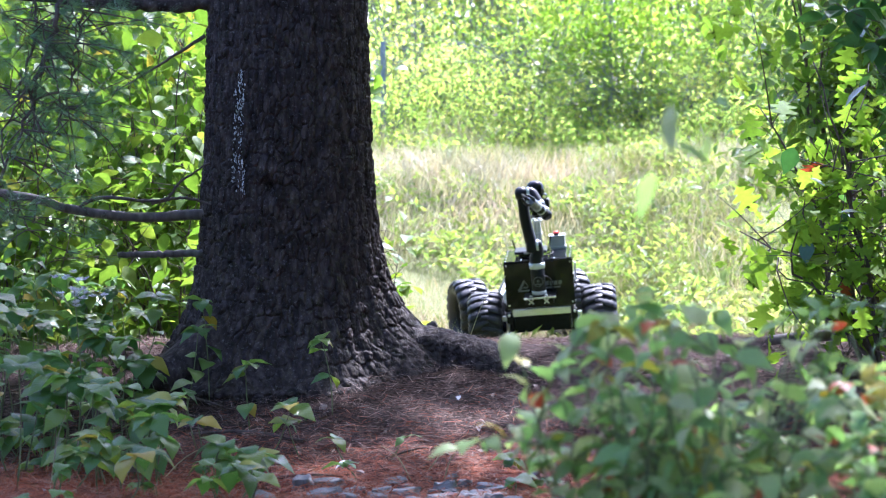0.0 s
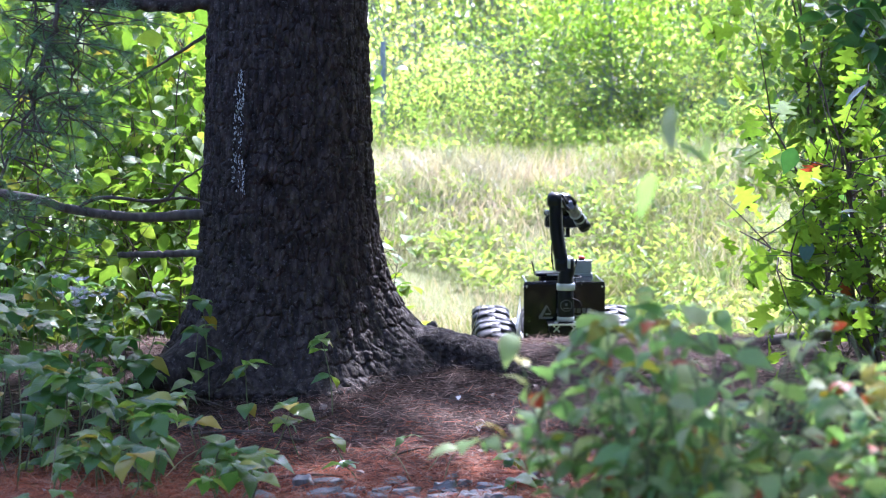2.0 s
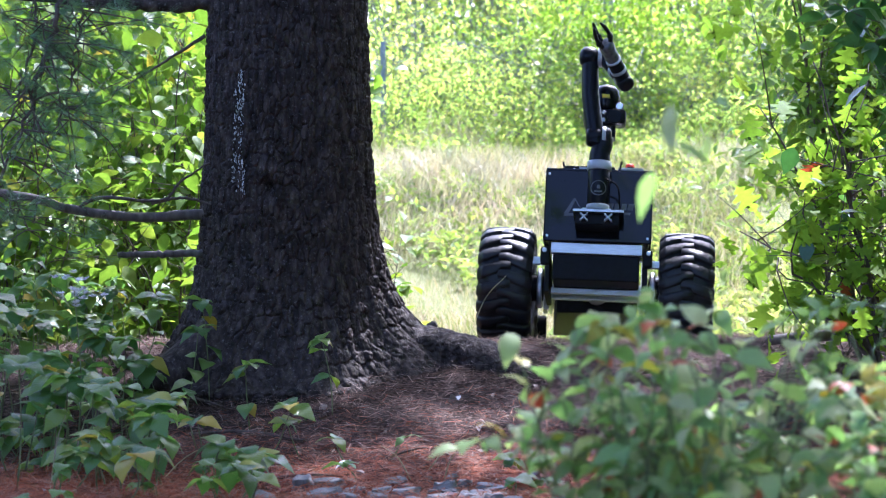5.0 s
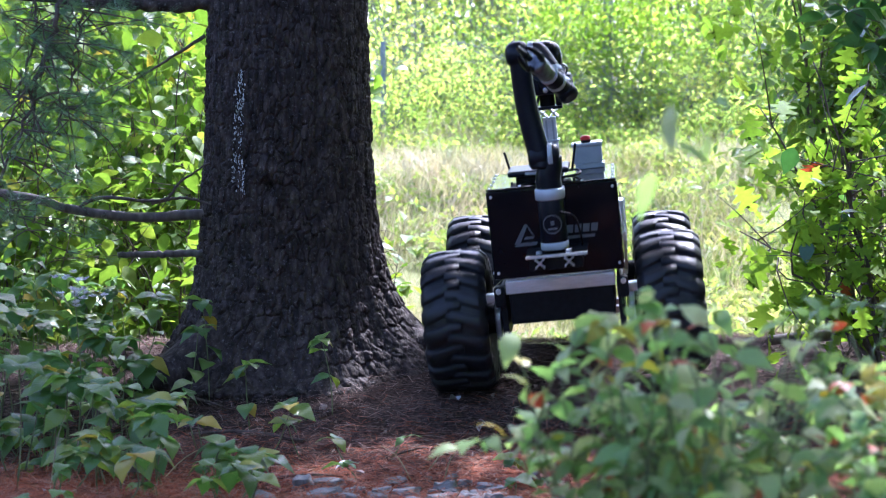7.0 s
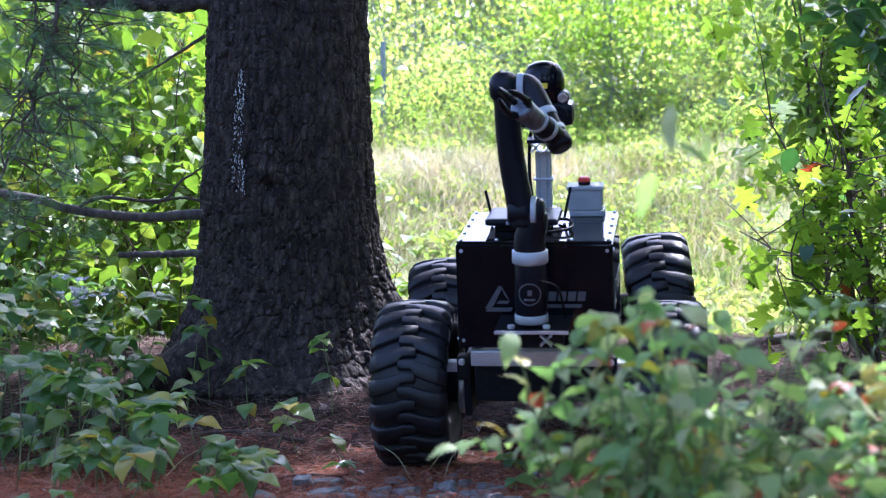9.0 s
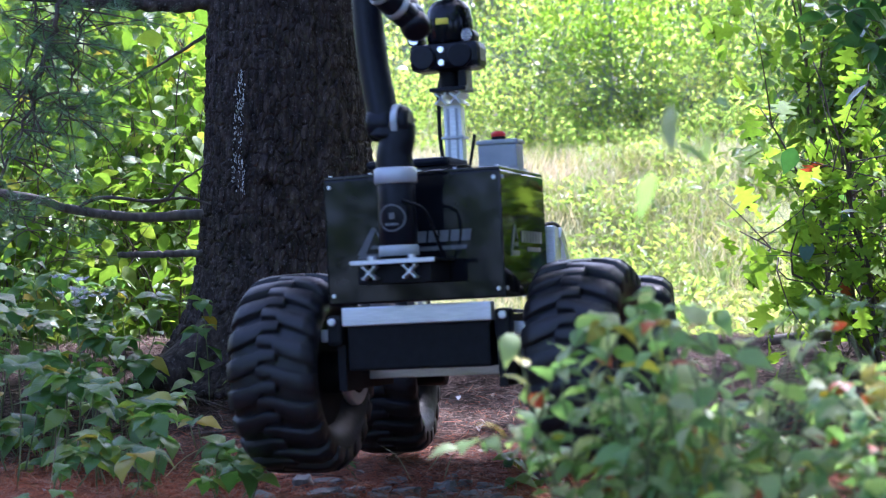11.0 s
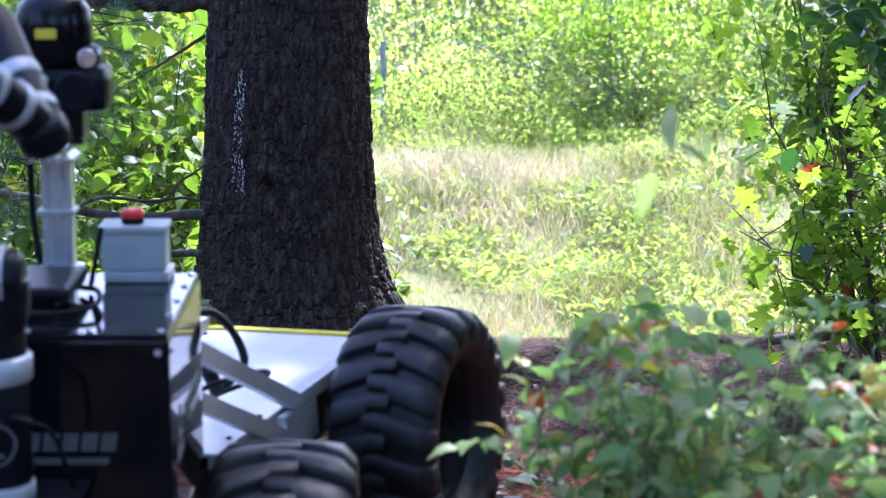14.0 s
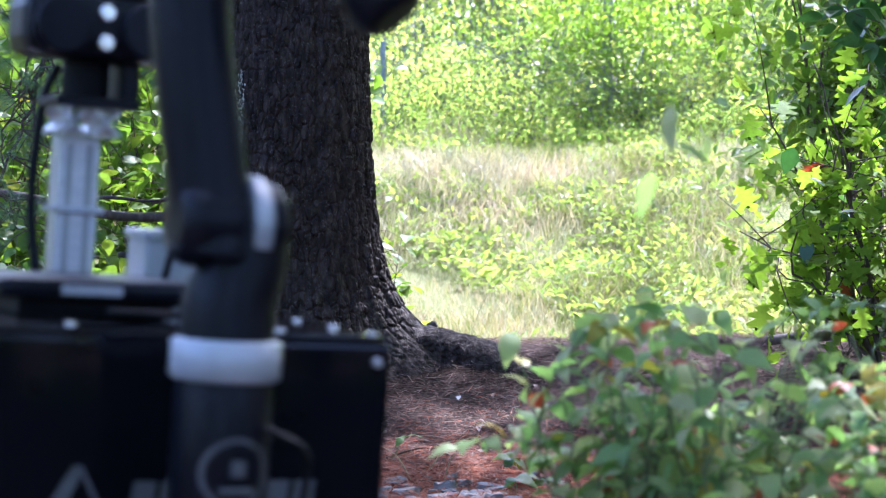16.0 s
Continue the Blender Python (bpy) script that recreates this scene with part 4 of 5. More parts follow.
def make_far_trees():
    """Sunny saplings and shrubs along the far edge of the meadow."""
    rng = np.random.default_rng(88)
    for i in range(46):
        row = i % 3
        y = 25.5 + 2.4 * row + rng.uniform(-0.5, 0.8)
        x = -7.0 + 15.5 * (i // 3) / 15 + rng.uniform(-0.4, 0.4)
        h = (2.6, 4.2, 6.0)[row] * rng.uniform(0.8, 1.2)
        if row == 0:
            h *= rng.uniform(0.4, 0.9)
        airy = 0.36 if x < 1.2 else 0.8
        woody("meadow_edge_shrub" if row < 2 else "meadow_edge_tree", "sunlit shrub with airy yellow-green foliage at the edge of the meadow" if row < 2 else "young tree with yellow-green leaves behind the meadow",
              "shrub" if row < 2 else "tree", on_ground(x, y), fan(7, h, 0.8 + 0.12 * h, rng), int((740 + 550 * h) * airy * 1.75), leaflet(0.26), SUN_LEAF, 0.085, rng, (0.36, 0.36, 0.32), 0.022, PALE_TRUNK,
              "trees along the meadow", low=0.12, pitch=(-1.2, 0.4))
    for i in range(12):
        x, y = 0.4 + 7.0 * i / 11 + rng.uniform(-0.3, 0.3), rng.uniform(24.6, 25.6)
        woody("meadow_edge_shrub", "low sunlit shrub with yellow-green leaves at the foot of the trees", "shrub", on_ground(x, y), fan(8, rng.uniform(0.7, 1.5), 0.6, rng), 420, leaflet(0.24), SUN_LEAF, 0.1, rng, (0.25, 0.25, 0.2), 0.012, PALE_TRUNK,
              "trees along the meadow", low=0.05)
    for i in range(26):
        y, x = rng.uniform(33, 46), -16 + 32 * i / 25 + rng.uniform(-0.7, 0.7)
        h = rng.uniform(6, 9)
        woody("distant_tree", "hazy green tree far behind the meadow", "tree", on_ground(x, y), fan(8, h, 1.9, rng), 2300, leaflet(), SUN_LEAF, 0.28, rng, (0.7, 0.7, 0.6), 0.06, PALE_TRUNK,
              "trees along the meadow", low=0.08)
    # a straight young trunk, and the fence
    p = spline([on_ground(2.22, 25.4), (2.24, 25.4, 1.5), (2.23, 25.4, 3.0), (2.3, 25.4, 4.6)], 18)
    ob = new("young_tree")
    tagged(ob, "slim young tree with a pale grey-green trunk", "tree")
    part("trunk", tubes_mesh("trunk", [(p, np.linspace(0.075, 0.05, 18))], 10, 0.04, rng), PALE_TRUNK, ob)
    c = np.array([2.3, 25.3, 2.35]) + rng.normal(0, 1, (2600, 3)) * (0.8, 0.5, 0.38)
    part("crown", scatter("crown", leaflet(), c, turns(rng.uniform(0, 6.28, 2600), rng.uniform(-1.2, 0.4, 2600), rng.normal(0, 0.5, 2600)), rng.uniform(0.06, 0.11, 2600)), OAK_LEAF, ob)
    fence = new("fence")
    tagged(fence, "weathered metal fence with round posts and a top rail", "fence")
    for x in (-0.78, -3.6, -6.4):
        part("post", drum(on_ground(x, 24.4, -0.1), (x, 24.4, 2.12), 0.035), POST, fence)
    part("rail", drum((-6.4, 24.4, 1.62), (-0.78, 24.4, 1.62), 0.024), POST, fence)


def make_unseen_woods():
    """Unseen wood added round and behind the camera, whose crowns shade the floor."""
    rng = np.random.default_rng(123)
    tree = woody("woodland_tree", "unseen tall broadleaf tree added to shade the forest floor", "tree", on_ground(5.0, 4.2), [((0.2, 0, 6.8), (0, 0, 0.2))] + [((2.3 * math.cos(a), 2.3 * math.sin(a), rng.uniform(4.6, 6.6)), (0, 0, 0.9)) for a in np.linspace(0, 6, 11)],
                 2100, leaflet(), BUSH_LEAF, 0.24, rng, (0.55, 0.55, 0.4), 0.13, BARK, "trees of the wood", low=0.62)
    for x, y, a in ((5.8, 6.4, 260), (4.3, 4.6, 140), (5.6, 10.8, 75), (7.2, 3.6, 40), (4.6, 0.6, 100), (3.0, -3.5, 200), (-2.5, -4.5, 20)):
        copy_thing(tree, pose(*on_ground(x, y), 0, 0, a))
    # unseen bushes too, added to block low light and darken the rover's reflections
    bush = woody("woodland_bush", "unseen dense green bush added to block light and darken reflections", "bush", on_ground(-5.5, 2.0), fan(9, 2.6, 0.9, rng), 900, ovate(0.55, 0.22, 0.16), BUSH_LEAF, 0.17, rng, (0.32, 0.32, 0.26), 0.016, group="bushes of the wood", low=0.08)
    for i, (x, y) in enumerate([(4.0, 3.4), (4.4, 5.2), (4.6, 6.7), (5.0, 8.4), (5.4, 10.4), (3.7, 7.6), (3.9, 8.8), (4.2, 10.0), (4.6, 11.4), (3.5, 6.4), (-3.6, 3.0), (-3.7, 4.5), (-3.8, 6.0), (-4.0, 7.4)]):
        copy_thing(bush, pose(*on_ground(x, y), 0, 0, 31 * i))
    for i in range(17):
        a = math.pi * (0.93 + 1.14 * i / 16)
        copy_thing(bush, pose(*on_ground(6.2 * math.cos(a), 2.0 + 6.2 * math.sin(a)), 0, 0, 47 * i))


def make_stones():
    rng = np.random.default_rng(99)
    spots = [(-0.44, 5.78, 0.05, 0.035), (0.01, 5.7, 0.035, 0.03), (-0.36, 5.45, 0.05, 0.03), (-0.12, 5.62, 0.05, 0.02), (-0.2, 5.5, 0.035, 0.02), (0.1, 5.55, 0.05, 0.02), (-0.3, 5.65, 0.03, 0.015),
             (-0.08, 5.35, 0.06, 0.02), (0.14, 5.75, 0.03, 0.015), (-0.62, 5.9, 0.03, 0.02), (-0.02, 5.48, 0.04, 0.02), (-0.52, 5.35, 0.05, 0.02), (0.2, 5.4, 0.04, 0.02), (-0.7, 5.5, 0.03, 0.015)]
    for i in range(26):
        y = rng.uniform(5.2, 5.95)
        spots.append((rng.uniform(-0.5, 0.42), y, rng.uniform(0.018, 0.045), rng.uniform(0.012, 0.022)))
    for x, y, r, h in spots:
        bm = bmesh.new()
        bmesh.ops.create_icosphere(bm, subdivisions=3, radius=1)
        sx, sy = r * rng.uniform(0.9, 1.3), r * rng.uniform(0.6, 1.0)
        off = rng.uniform(0, 50)
        for q in bm.verts:
            k = 1 + 0.35 * (noise.noise(q.co * 1.3 + Vector((off, 0, 0)))) + 0.08 * noise.noise(q.co * 5 + Vector((off, 0, 0)))
            q.co = Vector((q.co.x * sx * k, q.co.y * sy * k, max(-0.8, min(0.75, q.co.z * 1.4)) * h * k))
        ob = part("stone", bm, STONE)
        ob.location = on_ground(x, y, h * 0.45)
        ob.rotation_euler = (rng.normal(0, 0.1), rng.normal(0, 0.1), rng.uniform(0, 6))
        tagged(ob, "flat grey slate stone half sunk in the needles", "stone", "stones on the floor")
    for x0, y0, x1, y1, r in ((-0.2, 6.45, 0.05, 6.5, 0.005), (-0.95, 6.9, -0.5, 6.7, 0.009), (-0.6, 5.95, -0.3, 6.05, 0.006), (-1.1, 7.3, -0.85, 7.25, 0.008), (-0.75, 6.25, -0.35, 6.3, 0.004)):
        p = spline([on_ground(x0, y0, r), on_ground((x0 + x1) / 2, (y0 + y1) / 2 + 0.03, r + 0.01), on_ground(x1, y1, r)], 12)
        tagged(part("fallen_twig", tubes_mesh("fallen_twig", [(p, np.linspace(r, r * 0.6, 12))], 6, 0.08, rng), TWIG), "thin dry twig fallen on the needles", "twig", "twigs on the floor")
    for x, y, sz, a in ((0.06, 7.15, 0.07, 0.5), (0.92, 7.45, 0.13, 1.4), (-0.3, 6.15, 0.07, 2.2), (-0.95, 5.9, 0.1, 1.0)):
        me = mesh_of("fallen_leaf", *ovate(0.55, 0.3, 0.5))
        ob = part("fallen_leaf", me, RESIN)
        ob.matrix_basis = Matrix.LocRotScale(on_ground(x, y, 0.03), Euler((0.2, 0.2, a)), (sz, sz, sz))
        tagged(ob, "bleached curled dead leaf lying on the needles", "leaf", "fallen leaves")
    for x, y, dx, dy, h in ((0.1, 7.95, 0.17, 0.0, 0.3), (-1.2, 5.9, 0.12, 0.05, 0.3), (-1.0, 5.8, -0.1, 0.0, 0.2), (-0.93, 6.0, 0.2, 0.1, 0.12), (-0.06, 6.05, 0.16, 0.0, 0.12), (-0.1, 5.95, -0.1, 0.05, 0.1), (0.0, 5.9, 0.05, 0.0, 0.1), (-1.15, 5.4, 0.05, 0, 0.22)):
        p = spline([on_ground(x, y, -0.01), np.array(on_ground(x, y)) + (dx * 0.45, dy * 0.5, h * 0.65), np.array(on_ground(x, y)) + (dx, dy, h)], 9)
        tagged(part("dry_stalk", tubes_mesh("dry_stalk", [(p, np.linspace(0.0022, 0.001, 9))], 5), STRAW), "thin pale dry grass stalk standing in the needles", "grass stalk", "stalks on the floor")
    # white aster-like flower heads among the herbs
    ob = new("wildflower")
    ob.location = on_ground(-1.27, 6.4)
    tagged(ob, "tall herb with a cluster of small white flowers", "flower")
    top = np.array([0.0, 0.0, 0.62])
    part("stem", tubes_mesh("stem", [(spline([(0, 0, 0), (0.02, 0, 0.3), top], 10), np.linspace(0.004, 0.002, 10))], 6), GREEN_STEM, ob)
    petal = ovate(0.3, 0.1, 0.1)
    for k in range(20):
        at = top + rng.normal(0, 1, 3) * (0.045, 0.03, 0.035)
        m = 16
        part("flower", scatter("flower", petal, np.repeat(at[None], m, 0), turns(np.linspace(0, 6.28, m), rng.uniform(0.2, 0.9, m), rng.normal(0, 0.3, m)), rng.uniform(0.016, 0.026, m)), PETAL, ob)


make_thicket()
make_right_bushes()
make_near_bush()
make_seedlings()
make_pine_boughs()
make_meadow()
make_meadow_edge()
make_far_trees()
make_unseen_woods()
make_stones()


# ---- the rover ----
TYRE_R, TYRE_H, TRACK = 0.281, 0.11, 0.418
FRONT_AXLE, FRONT_Z = 0.214, 0.157
PIVOT_Y, REAR_ARM, REAR_Z, HINGE_Y = 0.796, 0.549, 0.134, 0.6


def tyre_mesh():
    """A wide knobbly tyre whose axle is x, with chevron lugs in two staggered rows."""
    n = 96
    prof = [(-0.062, 0.15), (-0.085, 0.165), (-0.104, 0.19), (-0.11, 0.215), (-0.106, 0.24), (-0.094, 0.257), (-0.06, 0.264), (0, 0.266),
            (0.06, 0.264), (0.094, 0.257), (0.106, 0.24), (0.11, 0.215), (0.104, 0.19), (0.085, 0.165), (0.062, 0.15)]
    k = len(prof)
    a = np.linspace(0, 2 * np.pi, n, endpoint=False)
    V = [(x, r * math.cos(t), r * math.sin(t)) for t in a for x, r in prof]
    Q = [(i * k + j, i * k + (j + 1) % k, ((i + 1) % n) * k + (j + 1) % k, ((i + 1) % n) * k + j) for i in range(n) for j in range(k)]
    return mesh_of("tyre", np.array(V) * (1.13, 1, 1), Q, True)


def lug_mesh(side):
    """One bent bar of tread, from just over the middle of the tyre down to its shoulder."""
    us = [-0.026, 0.014, 0.026, 0.058, 0.088, 0.103, 0.107]
    half = [0.05, 0.056, 0.082, 0.09, 0.096, 0.1, 0.098]
    base = [0.262, 0.262, 0.262, 0.26, 0.255, 0.236, 0.212]
    top = [0.284, 0.284, 0.284, 0.283, 0.277, 0.252, 0.217]
    shift = [0.0, 0.0, 0.05, 0.09, 0.13, 0.15, 0.15]
    out = [0, 0, 0, 0, 0.001, 0.009, 0.006]
    V, Q = [], []
    for u, b, t, s, e, w in zip(us, base, top, shift, out, half):
        for r, dw, ee in ((b, 0.018, 0), (t, 0.0, e)):
            for sg in (-1, 1):
                an = s + sg * (w + dw)
                V.append((side * (u + ee), r * math.cos(an), r * math.sin(an)))
    for j in range(len(us) - 1):
        p, q = 4 * j, 4 * j + 4
        Q += [(p + 2, p + 3, q + 3, q + 2), (p, p + 2, q + 2, q), (p + 3, p + 1, q + 1, q + 3)]
    e = 4 * (len(us) - 1)
    Q += [(0, 1, 3, 2), (e, e + 2, e + 3, e + 1)]
    me = mesh_of("lug", np.array(V) * (1.13, 1, 1), Q)
    bm = bmesh.new()
    bm.from_mesh(me)
    bmesh.ops.recalc_face_normals(bm, faces=bm.faces)
    bevelled(bm, 0.0025, 1)
    bm.to_mesh(me)
    bm.free()
    me.materials.append(RUBBER)
    return me


def rim_mesh(side):
    """A dished black steel wheel; side: which way its deep face looks."""
    bm = lathe([(0.152, -0.07), (0.158, -0.066), (0.15, -0.03), (0.145, 0.03), (0.158, 0.066), (0.152, 0.072), (0.14, 0.066), (0.128, 0.03), (0.118, -0.02), (0.07, -0.028), (0.065, -0.01), (0.0, -0.01)],
               pose(0, 0, 0, 0, 90 * side, 0), 48)
    for i in range(5):
        a = 2 * math.pi * i / 5
        r = bmesh.ops.create_cone(bm, cap_ends=True, segments=6, radius1=0.008, radius2=0.008, depth=0.02)
        bmesh.ops.transform(bm, matrix=pose(-0.022 * side * -1, 0.095 * math.cos(a), 0.095 * math.sin(a), 0, 90, 0), verts=r["verts"])
    return bm


def x_profile(size, depth, m):
    """The end of an aluminium extrusion: a square bar with four slots, seen as an x."""
    bm = bmesh.new()
    h = size / 2
    arm, cap = size * 0.11, size * 0.17

    def bar(cx, cz, w, d, turn=0.0):
        r = bmesh.ops.create_cube(bm, size=1)
        for q in r["verts"]:
            q.co = Vector((q.co.x * w, q.co.y * depth, q.co.z * d))
        bmesh.ops.transform(bm, matrix=pose(cx, 0, cz, 0, turn, 0), verts=r["verts"])
    bar(0, 0, arm, size * 1.2, 45)
    bar(0, 0, arm * 0.98, size * 1.19, -45)
    bar(0, 0, size * 0.3, size * 0.3)
    for sx in (-1, 1):
        for sz in (-1, 1):
            bar(sx * (h - cap / 2), sz * (h - cap / 2), cap, cap)
    bm.transform(m)
    return bm


def mark(parent, m, w, name="printed_mark"):
    """Plain shapes in place of the maker's mark: an open triangle with a bar, and a word and a line as bars."""
    bm = bmesh.new()

    def poly(pts):
        bm.faces.new([bm.verts.new((x * w, 0, z * w)) for x, z in pts])
    poly([(-0.5, -0.1), (-0.43, -0.1), (-0.33, 0.1), (-0.36, 0.13)])
    poly([(-0.36, 0.13), (-0.33, 0.1), (-0.29, 0.02), (-0.25, -0.02), (-0.33, 0.13)])
    poly([(-0.5, -0.13), (-0.24, -0.13), (-0.22, -0.09), (-0.46, -0.09)])
    poly([(-0.38, -0.05), (-0.27, -0.05), (-0.25, -0.02), (-0.36, -0.02)])
    for i in range(7):
        x = -0.16 + i * 0.097
        poly([(x, -0.02), (x + 0.078, -0.02), (x + 0.092, 0.075), (x + 0.014, 0.075)])
    poly([(0.02, -0.09), (0.46, -0.09), (0.47, -0.055), (0.025, -0.055)])
    r = bmesh.ops.extrude_face_region(bm, geom=bm.faces[:])
    bmesh.ops.translate(bm, verts=[q for q in r["geom"] if isinstance(q, bmesh.types.BMVert)], vec=(0, -0.0012, 0))
    bm.transform(m)
    return part(name, bm, PRINT, parent, "pale printed mark")


def make_rover():
    rv = new("rover")
    tagged(rv, "black four-wheeled robot with a jointed arm and camera mast", "robot")
    body = part("body", block(-0.25, 0.25, 0.0, 0.472, 0.345, 0.686, 0.006), BLACK, rv, "glossy black box body")
    mark(body, pose(0.0, -0.0005, 0.508), 0.32)
    mark(body, pose(0.2505, 0.24, 0.5, 0, 0, 90), 0.34)
    for sx in (-1, 1):
        for sz in (0.37, 0.665):
            part("screw", drum((sx * 0.232, 0.002, sz), (sx * 0.232, -0.004, sz), 0.006, 0.001, 10), ALU, body)
            part("screw", drum((sx * 0.249, 0.018, sz), (sx * 0.2535, 0.018, sz), 0.006, 0.001, 10), ALU, body)
    lid = part("lid", block(-0.247, 0.247, 0.008, 0.468, 0.6865, 0.6945, 0.002), LID, rv, "glossy black top plate")
    for x in (-0.235, -0.12, 0.02, 0.12, 0.235):
        for y in (0.022, 0.455):
            part("screw", drum((x, y, 0.694), (x, y, 0.6985), 0.006, 0.001, 10), ALU, lid)
    for y in (0.13, 0.24, 0.35):
        for x in (-0.235, 0.235):
            part("screw", drum((x, y, 0.694), (x, y, 0.6985), 0.006, 0.001, 10), ALU, lid)
    # chassis
    part("front_beam", block(-0.21, 0.21, -0.012, 0.03, 0.287, 0.337, 0.004), ALU, rv, "silver cross beam")
    part("belly_pan", block(-0.2, 0.2, 0.0, 0.46, 0.165, 0.286, 0.008), MATT, rv, "black belly pan")
    part("lower_beam", block(-0.212, 0.212, 0.2, 0.24, 0.135, 0.162, 0.003), ALU, rv, "silver lower beam")
    part("lower_beam", block(-0.215, 0.215, 0.36, 0.4, 0.135, 0.162, 0.003), ALU, rv, "silver lower beam")
    for sx in (-1, 1):
        part("side_plate", block(sx * 0.226 - 0.012, sx * 0.226 + 0.012, 0.02, 0.42, 0.11, 0.30, 0.004), MATT, rv, "dark side plate")
        part("corner_bracket", block(sx * 0.236 - 0.022, sx * 0.236 + 0.022, -0.006, 0.05, 0.235, 0.318, 0.012), MATT, rv, "dark grey corner bracket")
        part("bolt", drum((sx * 0.24, -0.004, 0.3), (sx * 0.24, -0.014, 0.3), 0.011, 0.002, 12), ALU, rv)
        part("hub_motor", drum((sx * 0.245, FRONT_AXLE, FRONT_Z), (sx * 0.4, FRONT_AXLE, FRONT_Z), 0.062, 0.008), MATT, rv, "dark hub motor")
        part("motor_flange", drum((sx * 0.25, FRONT_AXLE, FRONT_Z), (sx * 0.275, FRONT_AXLE, FRONT_Z), 0.095, 0.006), ALU, rv, "silver motor flange")
        part("stay", block(sx * 0.27 - 0.03, sx * 0.27 + 0.03, 0.06, 0.1, 0.245, 0.28, 0.004), ALU, rv)

    # arm bracket and arm
    br = part("arm_bracket", block(-0.11, 0.12, -0.198, -0.002, 0.448, 0.456, 0.002), MATT, rv, "dark mounting plate")
    part("bracket_edge", block(-0.11, 0.12, -0.204, -0.199, 0.446, 0.457, 0.001), ALU, br, "silver front edge")
    part("bracket_box", block(-0.1, 0.1, -0.17, -0.003, 0.395, 0.447, 0.003), MATT, br)
    for x in (-0.06, 0.05):
        part("extrusion", x_profile(0.036, 0.19, pose(x, -0.108, 0.4245)), ALU, br, "slotted aluminium extrusion")
        part("bolt", drum((x, -0.17, 0.455), (x, -0.17, 0.468), 0.012, 0.002, 6), ALU, br)
    AX = -0.123
    base = part("arm_base", lathe([(0.046, 0.462), (0.05, 0.466), (0.05, 0.655), (0.048, 0.66)], Matrix.Translation((0, AX, 0))), SATIN, rv, "black arm base")
    part("ring", lathe([(0.05, 0.466), (0.053, 0.468), (0.053, 0.492), (0.05, 0.494)], Matrix.Translation((0, AX, 0))), GREY, base, "grey ring")
    part("ring", lathe([(0.052, 0.655), (0.0565, 0.658), (0.0565, 0.694), (0.052, 0.697)], Matrix.Translation((0, AX, 0))), RING, base, "pale grey ring")
    bm = bmesh.new()
    pts = [(0.036 * math.cos(a), 0.036 * math.sin(a)) for a in np.linspace(0, 2 * math.pi, 32, endpoint=False)]
    for i in range(32):
        j = (i + 1) % 32
        q = []
        for (x, z), s in ((pts[i], 1), (pts[j], 1), (pts[j], 0.88), (pts[i], 0.88)):
            q.append(bm.verts.new((x * s, AX - math.sqrt(max(0, 0.0508 ** 2 - (x * s) ** 2)), 0.565 + z * s)))
        bm.faces.new(q)
    part("ring_mark", bm, PRINT, base, "thin ring printed on the base")
    part("label_mark", block(-0.018, 0.018, AX - 0.0525, AX - 0.049, 0.545, 0.551, 0.0005), PRINT, base)
    part("label_mark", block(-0.006, 0.008, AX - 0.0525, AX - 0.049, 0.562, 0.578, 0.0005), PRINT, base)
    arm = part("shoulder", tubes_mesh("shoulder", [(spline([(0, AX, 0.69), (0, AX, 0.735), (0.012, AX, 0.775), (0.016, AX, 0.815)], 16), np.interp(np.linspace(0, 1, 16), [0, 0.4, 1], [0.05, 0.047, 0.042]))], 28), SATIN, rv, "curved black shoulder")
    part("joint_cap", drum((0.005, AX, 0.815), (0.05, AX, 0.815), 0.044, 0.018), SATIN, arm)
    part("ring", drum((0.007, AX, 0.815), (0.025, AX, 0.815), 0.05, 0.003), RING, arm, "pale grey ring")
    SH, EL, WR = Vector((-0.024, AX + 0.0, 0.815)), Vector((-0.064, -0.107, 1.2)), Vector((0.096, -0.21, 1.062))
    up = part("upper_arm", tubes_mesh("upper_arm", [(spline([tuple(SH + Vector((0, 0, -0.045))), tuple(SH), tuple(SH.lerp(EL, 0.5) + Vector((-0.01, 0.004, 0))), tuple(EL), tuple(EL + Vector((0.0, 0, 0.008)))], 40),
              np.interp(np.linspace(0, 1, 40), [0, 0.04, 0.12, 0.3, 0.75, 0.93, 0.97, 1], [0.012, 0.036, 0.048, 0.042, 0.039, 0.044, 0.036, 0.012]))], 28), SATIN, rv, "long black upper arm")
    part("joint_cap", drum(SH - Vector((0.042, 0, 0)), SH + Vector((0.03, 0, 0)), 0.047, 0.02), SATIN, up)
    part("joint_cap", drum(EL - Vector((0.05, 0, 0)), EL + Vector((0.04, 0, 0)), 0.05, 0.034), SATIN, up)
    part("ring", drum(EL + Vector((0.036, 0, 0)), EL + Vector((0.056, 0, 0)), 0.0445, 0.003), RING, up, "pale grey ring")
    E2 = EL + Vector((0.075, -0.005, -0.005))
    mid = E2.lerp(WR, 0.55)
    fore = part("forearm", tubes_mesh("forearm", [(spline([tuple(EL + Vector((0.05, 0, 0.0))), tuple(E2), tuple(mid), tuple(WR)], 24), np.interp(np.linspace(0, 1, 24), [0, 0.3, 1], [0.042, 0.038, 0.033]))], 24), SATIN, rv, "black forearm")
    d = (WR - E2).normalized()
    part("ring", drum(mid - d * 0.012, mid + d * 0.012, 0.0385, 0.003), RING, fore, "pale grey ring")
